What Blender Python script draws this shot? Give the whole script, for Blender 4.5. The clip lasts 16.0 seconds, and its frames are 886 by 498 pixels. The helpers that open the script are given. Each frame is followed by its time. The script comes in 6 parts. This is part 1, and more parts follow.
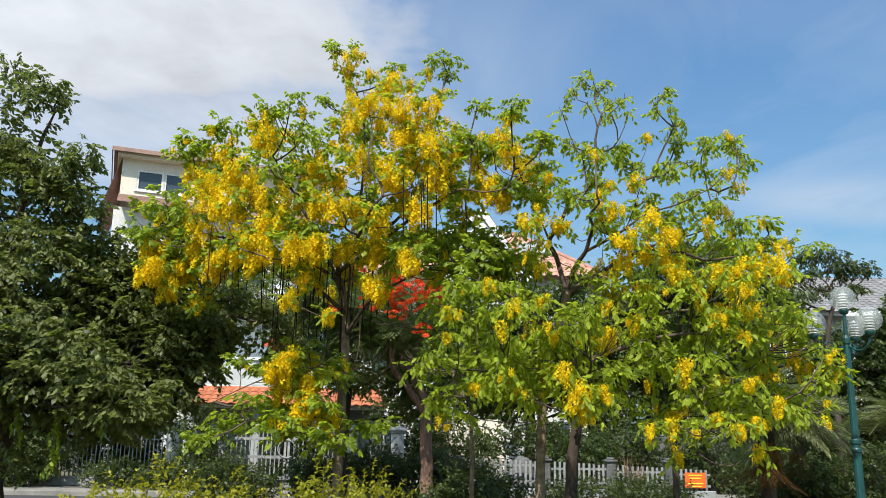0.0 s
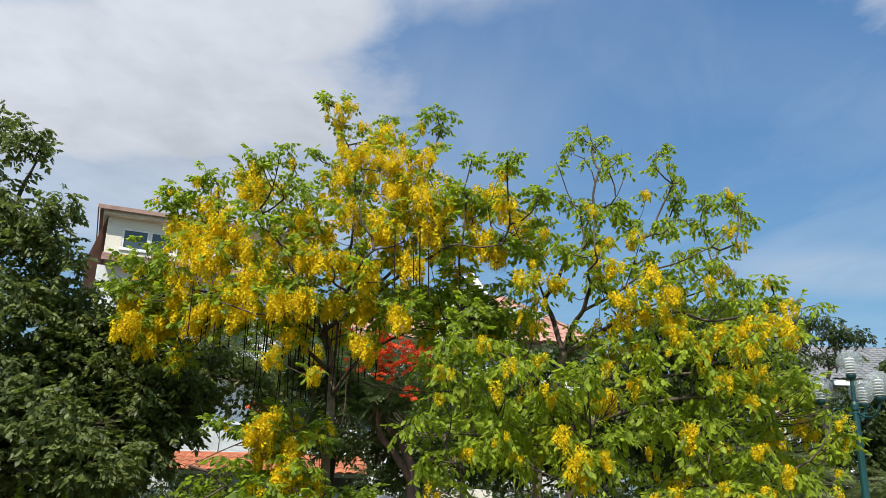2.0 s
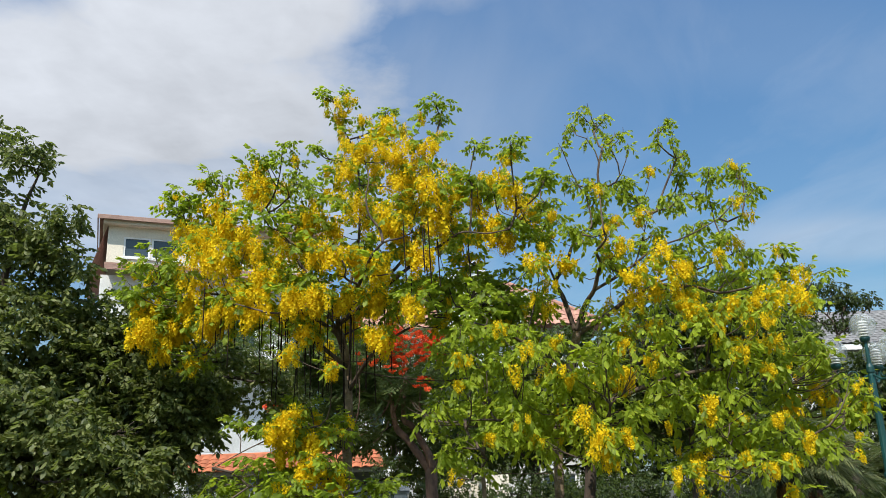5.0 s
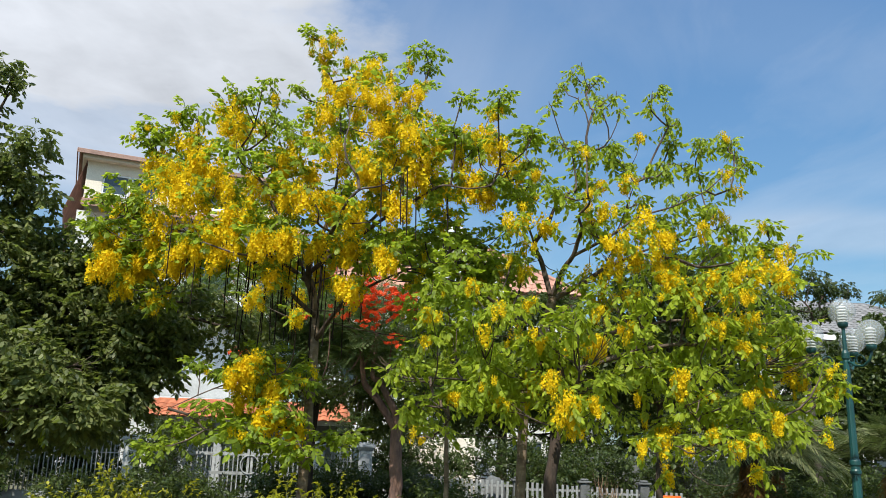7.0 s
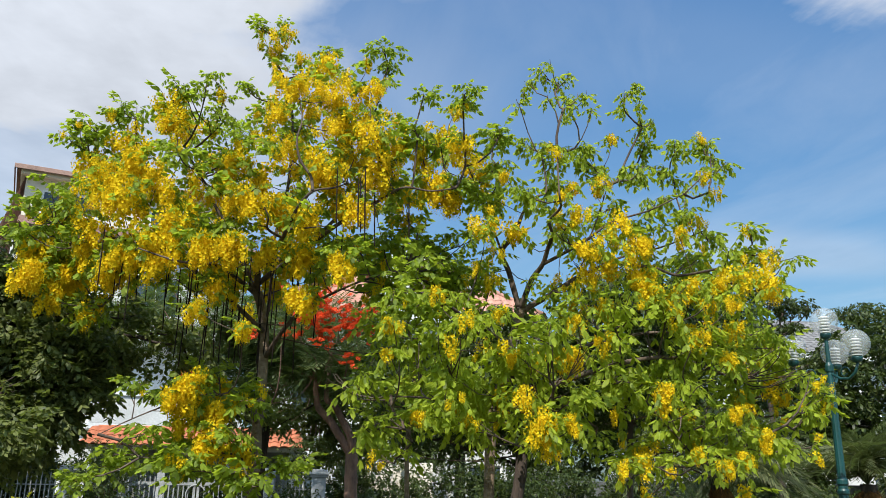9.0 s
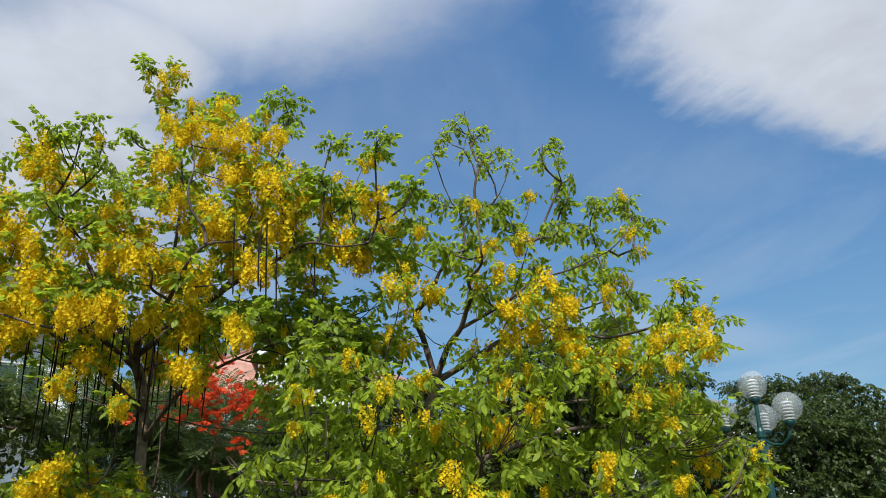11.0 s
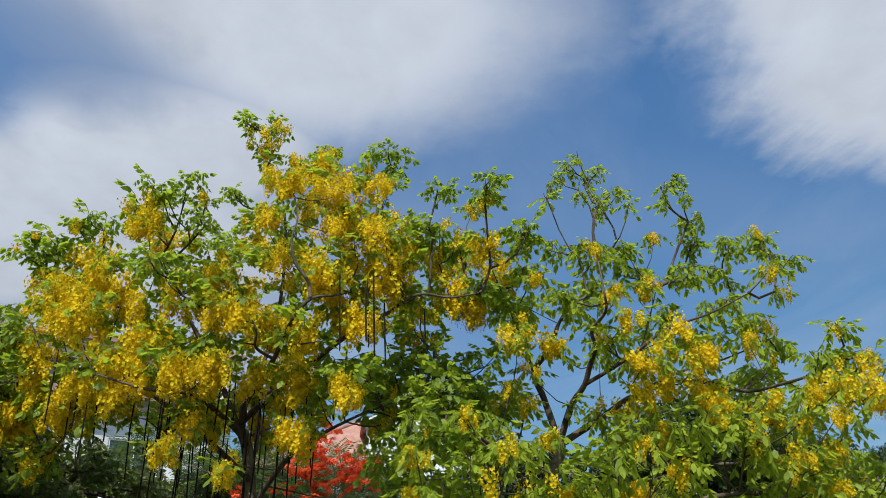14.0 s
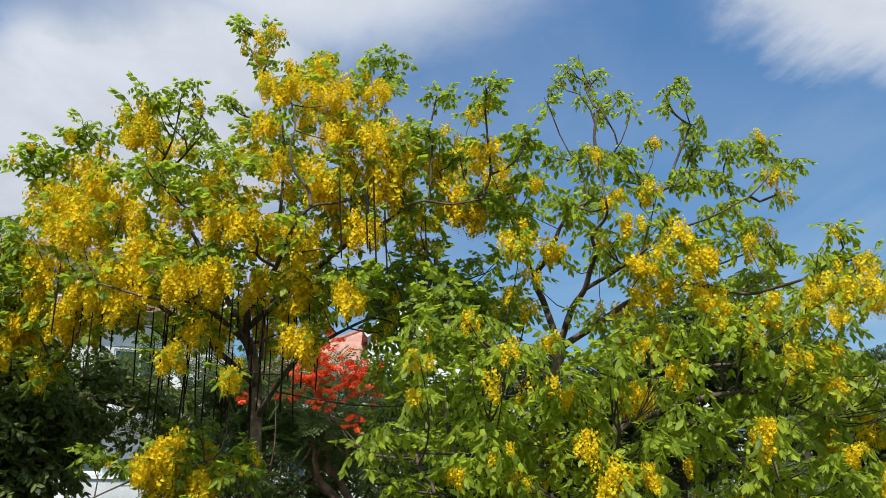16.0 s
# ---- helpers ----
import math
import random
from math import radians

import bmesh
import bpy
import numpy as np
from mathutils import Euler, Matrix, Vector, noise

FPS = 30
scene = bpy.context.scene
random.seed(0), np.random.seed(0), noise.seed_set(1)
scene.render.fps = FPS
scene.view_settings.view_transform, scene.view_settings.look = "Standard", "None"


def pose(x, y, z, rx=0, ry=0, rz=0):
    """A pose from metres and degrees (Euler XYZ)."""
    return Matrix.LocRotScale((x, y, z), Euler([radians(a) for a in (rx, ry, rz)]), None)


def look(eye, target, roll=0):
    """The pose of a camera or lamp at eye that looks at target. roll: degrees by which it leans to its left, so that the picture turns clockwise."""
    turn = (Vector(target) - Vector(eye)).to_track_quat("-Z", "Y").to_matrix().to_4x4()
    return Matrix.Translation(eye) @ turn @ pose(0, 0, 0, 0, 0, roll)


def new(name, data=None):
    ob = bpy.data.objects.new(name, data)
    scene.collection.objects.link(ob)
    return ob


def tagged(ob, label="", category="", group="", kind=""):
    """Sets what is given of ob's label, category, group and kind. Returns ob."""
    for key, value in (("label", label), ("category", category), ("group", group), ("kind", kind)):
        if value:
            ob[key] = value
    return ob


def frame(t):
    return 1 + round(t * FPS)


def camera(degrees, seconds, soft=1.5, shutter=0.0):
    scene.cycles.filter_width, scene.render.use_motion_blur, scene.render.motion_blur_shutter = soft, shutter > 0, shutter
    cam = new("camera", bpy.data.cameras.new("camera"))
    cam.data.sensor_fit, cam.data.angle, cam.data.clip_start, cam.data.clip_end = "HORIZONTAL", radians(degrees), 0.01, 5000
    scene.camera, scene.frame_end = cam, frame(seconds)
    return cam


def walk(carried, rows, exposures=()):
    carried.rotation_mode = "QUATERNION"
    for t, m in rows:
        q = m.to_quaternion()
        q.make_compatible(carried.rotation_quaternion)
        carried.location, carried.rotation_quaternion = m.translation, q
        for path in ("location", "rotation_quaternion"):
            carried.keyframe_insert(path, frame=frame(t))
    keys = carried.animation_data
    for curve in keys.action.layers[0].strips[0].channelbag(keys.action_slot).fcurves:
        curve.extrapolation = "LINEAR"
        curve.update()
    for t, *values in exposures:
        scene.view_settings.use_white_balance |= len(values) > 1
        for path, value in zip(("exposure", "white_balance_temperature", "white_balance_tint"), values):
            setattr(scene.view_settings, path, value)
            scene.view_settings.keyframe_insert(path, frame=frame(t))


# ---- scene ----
cam = camera(56.0, 16.0, soft=0.5)
PATH = [
    (0, (0.44, 0.328, 1.677), (0.491, 2.276, 2.125), 0.9),
    (0.5, (0.364, 0.438, 1.672), (0.43, 2.378, 2.153), 0.3),
    (1, (0.351, 0.555, 1.663), (0.418, 2.491, 2.162), -0.1),
    (1.5, (0.403, 0.699, 1.665), (0.474, 2.613, 2.242), 0.9),
    (2, (0.39, 0.742, 1.661), (0.467, 2.647, 2.262), 1.4),
    (2.5, (0.33, 0.74, 1.674), (0.411, 2.643, 2.284), 0.5),
    (3, (0.286, 0.757, 1.681), (0.368, 2.657, 2.299), -0.3),
    (3.2, (0.276, 0.761, 1.687), (0.357, 2.66, 2.307), -0.8),
    (5.3, (0.267, 0.732, 1.64), (0.347, 2.653, 2.193), -2.1),
    (5.5, (0.268, 0.74, 1.642), (0.349, 2.668, 2.168), -1.9),
    (6, (0.292, 0.774, 1.636), (0.38, 2.712, 2.122), -0.3),
    (6.5, (0.352, 0.925, 1.616), (0.449, 2.861, 2.108), 1.3),
    (7, (0.375, 1.057, 1.607), (0.493, 2.991, 2.102), 1.8),
    (7.5, (0.329, 1.198, 1.587), (0.582, 3.118, 2.086), 0.5),
    (8, (0.331, 1.382, 1.582), (0.602, 3.298, 2.09), 0.8),
    (8.2, (0.349, 1.48, 1.588), (0.601, 3.396, 2.104), 1.1),
    (10.3, (0.312, 2.389, 1.627), (0.527, 4.261, 2.298), 0.5),
    (10.5, (0.277, 2.501, 1.615), (0.568, 4.353, 2.312), -0.1),
    (11, (0.22, 2.725, 1.624), (0.703, 4.518, 2.367), -2.2),
    (11.5, (0.263, 2.96, 1.641), (0.663, 4.737, 2.466), -1.1),
    (12, (0.282, 3.151, 1.66), (0.652, 4.916, 2.527), -1.3),
    (12.5, (0.23, 3.285, 1.67), (0.606, 5.041, 2.549), -2.8),
    (13, (0.219, 3.366, 1.668), (0.524, 5.133, 2.554), -2.6),
    (13.5, (0.214, 3.379, 1.68), (0.444, 5.151, 2.578), -1.9),
    (14, (0.222, 3.364, 1.67), (0.459, 5.132, 2.575), -1.3),
    (14.5, (0.232, 3.36, 1.662), (0.474, 5.151, 2.518), -1.0),
    (15, (0.226, 3.373, 1.648), (0.47, 5.187, 2.456), -1.6),
    (15.5, (0.233, 3.391, 1.65), (0.471, 5.227, 2.407), -1.8),
    (16, (0.204, 3.399, 1.643), (0.451, 5.253, 2.353), -1.9),
]
walk(cam, [(t, look(eye, target, roll)) for t, eye, target, roll in PATH],
     exposures=[(0.0, 0.51, 6600, 10), (0.7, 0.45, 6550, 10), (2.0, 0.29, 6450, 10), (3.2, 0.27, 6400, 10), (5.3, 0.36, 6550, 10), (6.2, 0.44, 6600, 10), (8.2, 0.48, 6450, 10),
                (10.3, 0.29, 6350, 10), (11.5, 0.14, 6250, 10), (14.2, 0.05, 6200, 10), (15.0, 0.16, 6300, 10), (16.0, 0.29, 6400, 10)])

# ---- sky, clouds and sun ----
SUN_EL, SUN_AZ = 52.0, 202.0  # degrees; azimuth clockwise from the way ahead (+y)


def sky_world():
    w = bpy.data.worlds.new("sky")
    scene.world = w
    w.use_nodes = True
    nt = w.node_tree
    nt.nodes.clear()
    N = lambda t, **k: mknode(nt, t, **k)
    out, bg = N("ShaderNodeOutputWorld"), N("ShaderNodeBackground")
    sky = N("ShaderNodeTexSky")
    sky.sky_type, sky.sun_disc = "NISHITA", False
    sky.sun_elevation, sky.sun_rotation = radians(SUN_EL), radians(SUN_AZ)
    sky.air_density, sky.dust_density, sky.ozone_density = 1.0, 2.4, 2.8
    co = N("ShaderNodeTexCoord")
    sep = N("ShaderNodeSeparateXYZ")
    nt.links.new(co.outputs["Generated"], sep.inputs[0])

    def m(op, a, b=0.0, c=0.0):
        n = N("ShaderNodeMath")
        n.operation = op
        for i, v in enumerate((a, b, c)):
            if isinstance(v, (int, float)):
                n.inputs[i].default_value = v
            else:
                nt.links.new(v, n.inputs[i])
        return n.outputs[0]

    # clouds lie on a flat layer overhead: px, py are its plan coordinates
    z = m("MAXIMUM", sep.outputs[2], 0.03)
    px, py = m("DIVIDE", sep.outputs[0], z), m("DIVIDE", sep.outputs[1], z)
    plan = N("ShaderNodeCombineXYZ")
    nt.links.new(px, plan.inputs[0])
    nt.links.new(py, plan.inputs[1])

    def noise_tex(scale, detail, rough, distort, stretch=(1, 1, 1), turn=0.0, off=(0, 0, 0)):
        mp = N("ShaderNodeMapping")
        mp.inputs["Scale"].default_value = stretch
        mp.inputs["Rotation"].default_value = (0, 0, radians(turn))
        mp.inputs["Location"].default_value = off
        nt.links.new(plan.outputs[0], mp.inputs[0])
        n = N("ShaderNodeTexNoise")
        n.inputs["Scale"].default_value, n.inputs["Detail"].default_value = scale, detail
        n.inputs["Roughness"].default_value, n.inputs["Distortion"].default_value = rough, distort
        nt.links.new(mp.outputs[0], n.inputs["Vector"])
        return n.outputs["Fac"]

    big = noise_tex(0.9, 5, 0.55, 0.4, off=(3.1, 1.7, 0))
    wisp = noise_tex(1.7, 7, 0.57, 0.8, stretch=(1.0, 0.45, 1), turn=25)

    fine = noise_tex(13.0, 6, 0.6, 0.3, off=(0.7, 2.1, 0))
    fleece = noise_tex(5.0, 5, 0.5, 0.5, stretch=(1.0, 0.6, 1), turn=35, off=(1.3, 0.4, 0))

    def bank(cx, cy, rx, ry, turn, soft=0.5):
        """A bank of cloud: an ellipse of the layer with a torn edge. 1 inside, 0 outside."""
        c, s = math.cos(radians(turn)), math.sin(radians(turn))
        dx, dy = m("SUBTRACT", px, cx), m("SUBTRACT", py, cy)
        u = m("DIVIDE", m("ADD", m("MULTIPLY", dx, c), m("MULTIPLY", dy, s)), rx)
        v = m("DIVIDE", m("ADD", m("MULTIPLY", dx, -s), m("MULTIPLY", dy, c)), ry)
        d = m("SQRT", m("ADD", m("MULTIPLY", u, u), m("MULTIPLY", v, v)))
        d = m("ADD", d, m("MULTIPLY", m("SUBTRACT", big, 0.5), 0.5))
        d = m("ADD", d, m("MULTIPLY", m("SUBTRACT", wisp, 0.5), 1.0))
        d = m("ADD", d, m("MULTIPLY", m("SUBTRACT", fleece, 0.5), 0.32))
        d = m("ADD", d, m("MULTIPLY", m("SUBTRACT", fine, 0.5), 0.22))
        r = N("ShaderNodeMapRange")
        r.interpolation_type = "SMOOTHSTEP"
        nt.links.new(d, r.inputs[0])
        r.inputs[1].default_value, r.inputs[2].default_value = 1.0 + soft / 2, 1.0 - soft / 2
        return r.outputs[0]

    cover = 0.0
    for b in CLOUD_BANKS:
        cover = bank(*b) if cover == 0.0 else m("MAXIMUM", cover, bank(*b))
    cover = m("MULTIPLY", cover, m("SUBTRACT", 1.0, m("MULTIPLY", bank(-0.55, 1.24, 0.25, 0.18, 30, 1.2), 0.6)))
    for *b, share in CLOUD_VEILS:
        cover = m("MAXIMUM", cover, m("MULTIPLY", bank(*b), share))
    thin = m("MULTIPLY", m("MAXIMUM", m("SUBTRACT", wisp, 0.45), 0.0), 0.7)
    cover = m("MINIMUM", m("ADD", cover, thin), 1.0)
    shade = m("ADD", m("MULTIPLY_ADD", big, 0.6, 0.42), m("ADD", m("MULTIPLY", fleece, 0.38), m("MULTIPLY", fine, 0.14)))

    tint = N("ShaderNodeMix", data_type="RGBA", blend_type="MULTIPLY")
    tint.inputs[0].default_value = 1.0
    nt.links.new(sky.outputs[0], tint.inputs[6])
    rise = N("ShaderNodeMapRange")
    nt.links.new(sep.outputs[2], rise.inputs[0])
    rise.inputs[1].default_value, rise.inputs[2].default_value = 0.2, 0.6
    hue = N("ShaderNodeMix", data_type="RGBA")
    nt.links.new(rise.outputs[0], hue.inputs[0])
    hue.inputs[6].default_value, hue.inputs[7].default_value = SKY_LOW, SKY_HIGH
    nt.links.new(hue.outputs[2], tint.inputs[7])
    cl = N("ShaderNodeMix", data_type="RGBA", blend_type="MULTIPLY")
    cl.inputs[0].default_value = 1.0
    cl.inputs[6].default_value = CLOUD
    nt.links.new(shade, cl.inputs[7])
    mix = N("ShaderNodeMix", data_type="RGBA")
    nt.links.new(m("MULTIPLY", cover, 0.93), mix.inputs[0])
    nt.links.new(tint.outputs[2], mix.inputs[6])
    nt.links.new(cl.outputs[2], mix.inputs[7])
    nt.links.new(mix.outputs[2], bg.inputs[0])
    bg.inputs[1].default_value = SKY_STRENGTH
    nt.links.new(bg.outputs[0], out.inputs[0])


def mknode(nt, kind, **k):
    n = nt.nodes.new(kind)
    for key, v in k.items():
        if key == "data_type":
            n.data_type = v
        elif key == "blend_type":
            n.blend_type = v
    return n


SKY_STRENGTH = 0.096
SKY_LOW, SKY_HIGH = (0.96, 1.2, 1.19, 1), (0.90, 1.34, 1.56, 1)  # hazy near the horizon, deeper above
CLOUD = (6.15, 6.45, 6.95, 1)
# centre x, y, radii, turn, softness of each bank on the cloud layer (units of its height)
CLOUD_BANKS = [
    (-0.98, 1.92, 0.85, 0.5, 0, 0.6),
    (-0.42, 1.55, 0.34, 0.28, -25, 0.6),
    (-0.1, 1.08, 0.45, 0.37, 10, 0.9),
    (1.25, 0.87, 0.82, 0.55, 25, 0.45),
    (-1.2, 1.0, 0.5, 0.5, 20, 0.7),
]
# thin veils, with how much of the sky they cover
CLOUD_VEILS = [
    (-1.0, 2.6, 1.0, 0.8, 10, 1.0, 0.62),
    (-0.1, 2.1, 0.45, 0.5, 0, 1.4, 0.2),
    (0.75, 1.7, 0.5, 0.2, 10, 1.4, 0.07),
    (1.9, 3.3, 0.6, 0.3, 10, 1.2, 0.3),
]
sky_world()
sun = new("sun", bpy.data.lights.new("sun", "SUN"))
sun.data.energy, sun.data.angle, sun.data.color = 4.75, radians(0.6), (1.0, 0.95, 0.86)
_a, _e = radians(SUN_AZ), radians(SUN_EL)
sun.matrix_world = look((math.sin(_a) * math.cos(_e) * 60, math.cos(_a) * math.cos(_e) * 60, math.sin(_e) * 60), (0, 0, 0))

# ---- materials ----
def material(name, paint, rough=0.8, metal=0.0):
    mat = bpy.data.materials.new(name)
    mat.use_nodes = True
    nt = mat.node_tree
    b = nt.nodes["Principled BSDF"]
    b.inputs["Roughness"].default_value, b.inputs["Metallic"].default_value = rough, metal
    b.inputs["Base Color"].default_value = (*paint, 1)
    return mat, nt, b


def surface(name, paint, dark, rough=0.8, scale=6.0, bump=0.3, grain=60.0, metal=0.0, stretch=(1, 1, 1), vary=0.12):
    """A weathered surface: two scales of stain between paint and dark, fine relief, each piece a little different."""
    mat, nt, b = material(name, paint, rough, metal)
    co, mp = mknode(nt, "ShaderNodeTexCoord"), mknode(nt, "ShaderNodeMapping")
    mp.inputs["Scale"].default_value = stretch
    nt.links.new(co.outputs["Object"], mp.inputs[0])
    facs = []
    for s, d in ((scale, 5), (grain, 3)):
        n = mknode(nt, "ShaderNodeTexNoise")
        n.inputs["Scale"].default_value, n.inputs["Detail"].default_value, n.inputs["Roughness"].default_value = s, d, 0.62
        nt.links.new(mp.outputs[0], n.inputs["Vector"])
        facs.append(n.outputs["Fac"])
    ramp = mknode(nt, "ShaderNodeMapRange")
    ramp.inputs[1].default_value, ramp.inputs[2].default_value = 0.35, 0.68
    nt.links.new(facs[0], ramp.inputs[0])
    mix = mknode(nt, "ShaderNodeMix", data_type="RGBA")
    nt.links.new(ramp.outputs[0], mix.inputs[0])
    mix.inputs[6].default_value, mix.inputs[7].default_value = (*dark, 1), (*paint, 1)
    info, hs = mknode(nt, "ShaderNodeObjectInfo"), mknode(nt, "ShaderNodeHueSaturation")
    val = mknode(nt, "ShaderNodeMath")
    val.operation = "MULTIPLY_ADD"
    nt.links.new(info.outputs["Random"], val.inputs[0])
    val.inputs[1].default_value, val.inputs[2].default_value = 2 * vary, 1 - vary
    val2 = mknode(nt, "ShaderNodeMath")
    val2.operation = "MULTIPLY_ADD"
    nt.links.new(facs[1], val2.inputs[0])
    val2.inputs[1].default_value = 0.5
    nt.links.new(val.outputs[0], val2.inputs[2])
    sub = mknode(nt, "ShaderNodeMath")
    sub.operation = "SUBTRACT"
    nt.links.new(val2.outputs[0], sub.inputs[0])
    sub.inputs[1].default_value = 0.25
    nt.links.new(sub.outputs[0], hs.inputs["Value"])
    nt.links.new(mix.outputs[2], hs.inputs["Color"])
    nt.links.new(hs.outputs[0], b.inputs["Base Color"])
    bp = mknode(nt, "ShaderNodeBump")
    bp.inputs["Strength"].default_value, bp.inputs["Distance"].default_value = bump, 0.02
    nt.links.new(facs[1], bp.inputs["Height"])
    nt.links.new(bp.outputs[0], b.inputs["Normal"])
    return mat


def leafage(name, dark, light, through_paint, share=0.45, rough=0.45, spec=0.35):
    """Thin living tissue: a glossy skin over pigment, and light that shines through it. Every blade differs a little."""
    mat, nt, b = material(name, light, rough)
    b.inputs["Specular IOR Level"].default_value = spec
    geo, info = mknode(nt, "ShaderNodeNewGeometry"), mknode(nt, "ShaderNodeObjectInfo")
    add = mknode(nt, "ShaderNodeMath")
    add.operation = "ADD"
    nt.links.new(geo.outputs["Random Per Island"], add.inputs[0])
    nt.links.new(info.outputs["Random"], add.inputs[1])
    fr = mknode(nt, "ShaderNodeMath")
    fr.operation = "FRACT"
    nt.links.new(add.outputs[0], fr.inputs[0])
    mix = mknode(nt, "ShaderNodeMix", data_type="RGBA")
    nt.links.new(fr.outputs[0], mix.inputs[0])
    mix.inputs[6].default_value, mix.inputs[7].default_value = (*dark, 1), (*light, 1)
    co, n = mknode(nt, "ShaderNodeTexCoord"), mknode(nt, "ShaderNodeTexNoise")
    n.inputs["Scale"].default_value, n.inputs["Detail"].default_value = 28.0, 3
    nt.links.new(co.outputs["Object"], n.inputs["Vector"])
    hs = mknode(nt, "ShaderNodeHueSaturation")
    v = mknode(nt, "ShaderNodeMath")
    v.operation = "MULTIPLY_ADD"
    nt.links.new(n.outputs["Fac"], v.inputs[0])
    v.inputs[1].default_value, v.inputs[2].default_value = 0.7, 0.65
    nt.links.new(v.outputs[0], hs.inputs["Value"])
    nt.links.new(mix.outputs[2], hs.inputs["Color"])
    nt.links.new(hs.outputs[0], b.inputs["Base Color"])
    tr, sh = mknode(nt, "ShaderNodeBsdfTranslucent"), mknode(nt, "ShaderNodeMixShader")
    tm = mknode(nt, "ShaderNodeMix", data_type="RGBA", blend_type="MULTIPLY")
    tm.inputs[0].default_value = 0.5
    tm.inputs[6].default_value = (*through_paint, 1)
    nt.links.new(v.outputs[0], tm.inputs[7])
    nt.links.new(tm.outputs[2], tr.inputs[0])
    sh.inputs[0].default_value = share
    out = nt.nodes["Material Output"]
    nt.links.new(b.outputs[0], sh.inputs[1])
    nt.links.new(tr.outputs[0], sh.inputs[2])
    nt.links.new(sh.outputs[0], out.inputs[0])
    return mat


M_GOLD_LEAF = leafage("golden_shower_leaf", (0.045, 0.071, 0.011), (0.25, 0.325, 0.0317), (0.52, 0.66, 0.044), 0.43, 0.5, 0.22)
M_YOUNG_LEAF = leafage("young_golden_shower_leaf", (0.085, 0.124, 0.0135), (0.335, 0.405, 0.0352), (0.56, 0.67, 0.044), 0.45, 0.5, 0.2)
M_PETAL = leafage("golden_petal", (0.74, 0.51, 0.0095), (0.84, 0.665, 0.028), (0.84, 0.61, 0.017), 0.4, 0.85, 0.05)
M_DARK_LEAF = leafage("dark_glossy_leaf", (0.034, 0.048, 0.017), (0.178, 0.2, 0.062), (0.24, 0.31, 0.05), 0.33, 0.5, 0.27)
M_FEATHER = leafage("flame_tree_leaf", (0.035, 0.06, 0.02), (0.12, 0.155, 0.05), (0.15, 0.23, 0.04), 0.38)
M_SHRUB = leafage("shrub_leaf", (0.022, 0.037, 0.0106), (0.0748, 0.101, 0.0229), (0.114, 0.167, 0.0211), 0.33)
M_LIME = leafage("yellow_green_hedge_leaf", (0.12, 0.135, 0.01), (0.37, 0.345, 0.022), (0.46, 0.46, 0.022), 0.4)
M_PALM = leafage("palm_leaflet", (0.045, 0.062, 0.025), (0.19, 0.2, 0.08), (0.16, 0.22, 0.05), 0.3, 0.45)
M_DEAD = leafage("dry_frond", (0.08, 0.046, 0.024), (0.30, 0.155, 0.05), (0.24, 0.12, 0.035), 0.25, 0.8, 0.1)
M_FLAME = leafage("scarlet_petal", (0.66, 0.07, 0.02), (0.80, 0.14, 0.04), (0.78, 0.11, 0.03), 0.35, 0.6, 0.2)
M_GRASS = leafage("grass_blade", (0.03, 0.07, 0.012), (0.09, 0.15, 0.025), (0.12, 0.24, 0.02), 0.35)
M_BARK = surface("smooth_grey_brown_bark", (0.32, 0.245, 0.175), (0.14, 0.10, 0.072), 0.9, 3.0, 0.8, 26, stretch=(1, 1, 2.2))
M_LIMB = surface("dark_limb_bark", (0.15, 0.112, 0.085), (0.06, 0.045, 0.036), 0.9, 5.0, 0.8, 30, stretch=(1.5, 1.5, 0.6))
M_BARK_DARK = surface("dark_rough_bark", (0.085, 0.06, 0.045), (0.035, 0.026, 0.02), 0.95, 4.0, 1.0, 30, stretch=(1.5, 1.5, 0.5))
M_BARK_PINK = surface("reddish_flaky_bark", (0.30, 0.165, 0.115), (0.11, 0.065, 0.05), 0.9, 4.0, 0.9, 24, stretch=(1.5, 1.5, 0.6))
M_POD = surface("ripe_black_pod", (0.028, 0.019, 0.014), (0.013, 0.009, 0.007), 0.8, 8, 0.4, 60)
M_WHITE = surface("white_plaster", (0.68, 0.68, 0.66), (0.50, 0.50, 0.48), 0.85, 0.7, 0.15, 20, vary=0.02)
# white plaster greyed in its colour to stand for shade on the pillars
M_POST = surface("shade_greyed_white_plaster", (0.42, 0.43, 0.43), (0.27, 0.28, 0.28), 0.9, 1.5, 0.3, 25, vary=0.04)
M_CREAM = surface("cream_plaster", (0.72, 0.66, 0.55), (0.60, 0.53, 0.43), 0.85, 0.6, 0.15, 20, vary=0.02)
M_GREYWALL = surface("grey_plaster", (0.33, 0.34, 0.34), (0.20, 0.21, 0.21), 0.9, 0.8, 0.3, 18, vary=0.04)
M_TRIM = surface("white_painted_trim", (0.78, 0.78, 0.77), (0.66, 0.66, 0.64), 0.55, 3, 0.05, 30, vary=0.03)
M_TILE = surface("terracotta_tile", (0.50, 0.26, 0.19), (0.33, 0.165, 0.12), 0.8, 3.0, 0.25, 30, vary=0.2)
M_TILE_BROWN = surface("weathered_brown_tile", (0.40, 0.25, 0.20), (0.26, 0.165, 0.135), 0.85, 2.0, 0.3, 22)
M_TILE_ORANGE = surface("orange_clay_tile", (0.46, 0.145, 0.062), (0.30, 0.095, 0.045), 0.75, 3.0, 0.25, 30, vary=0.15)
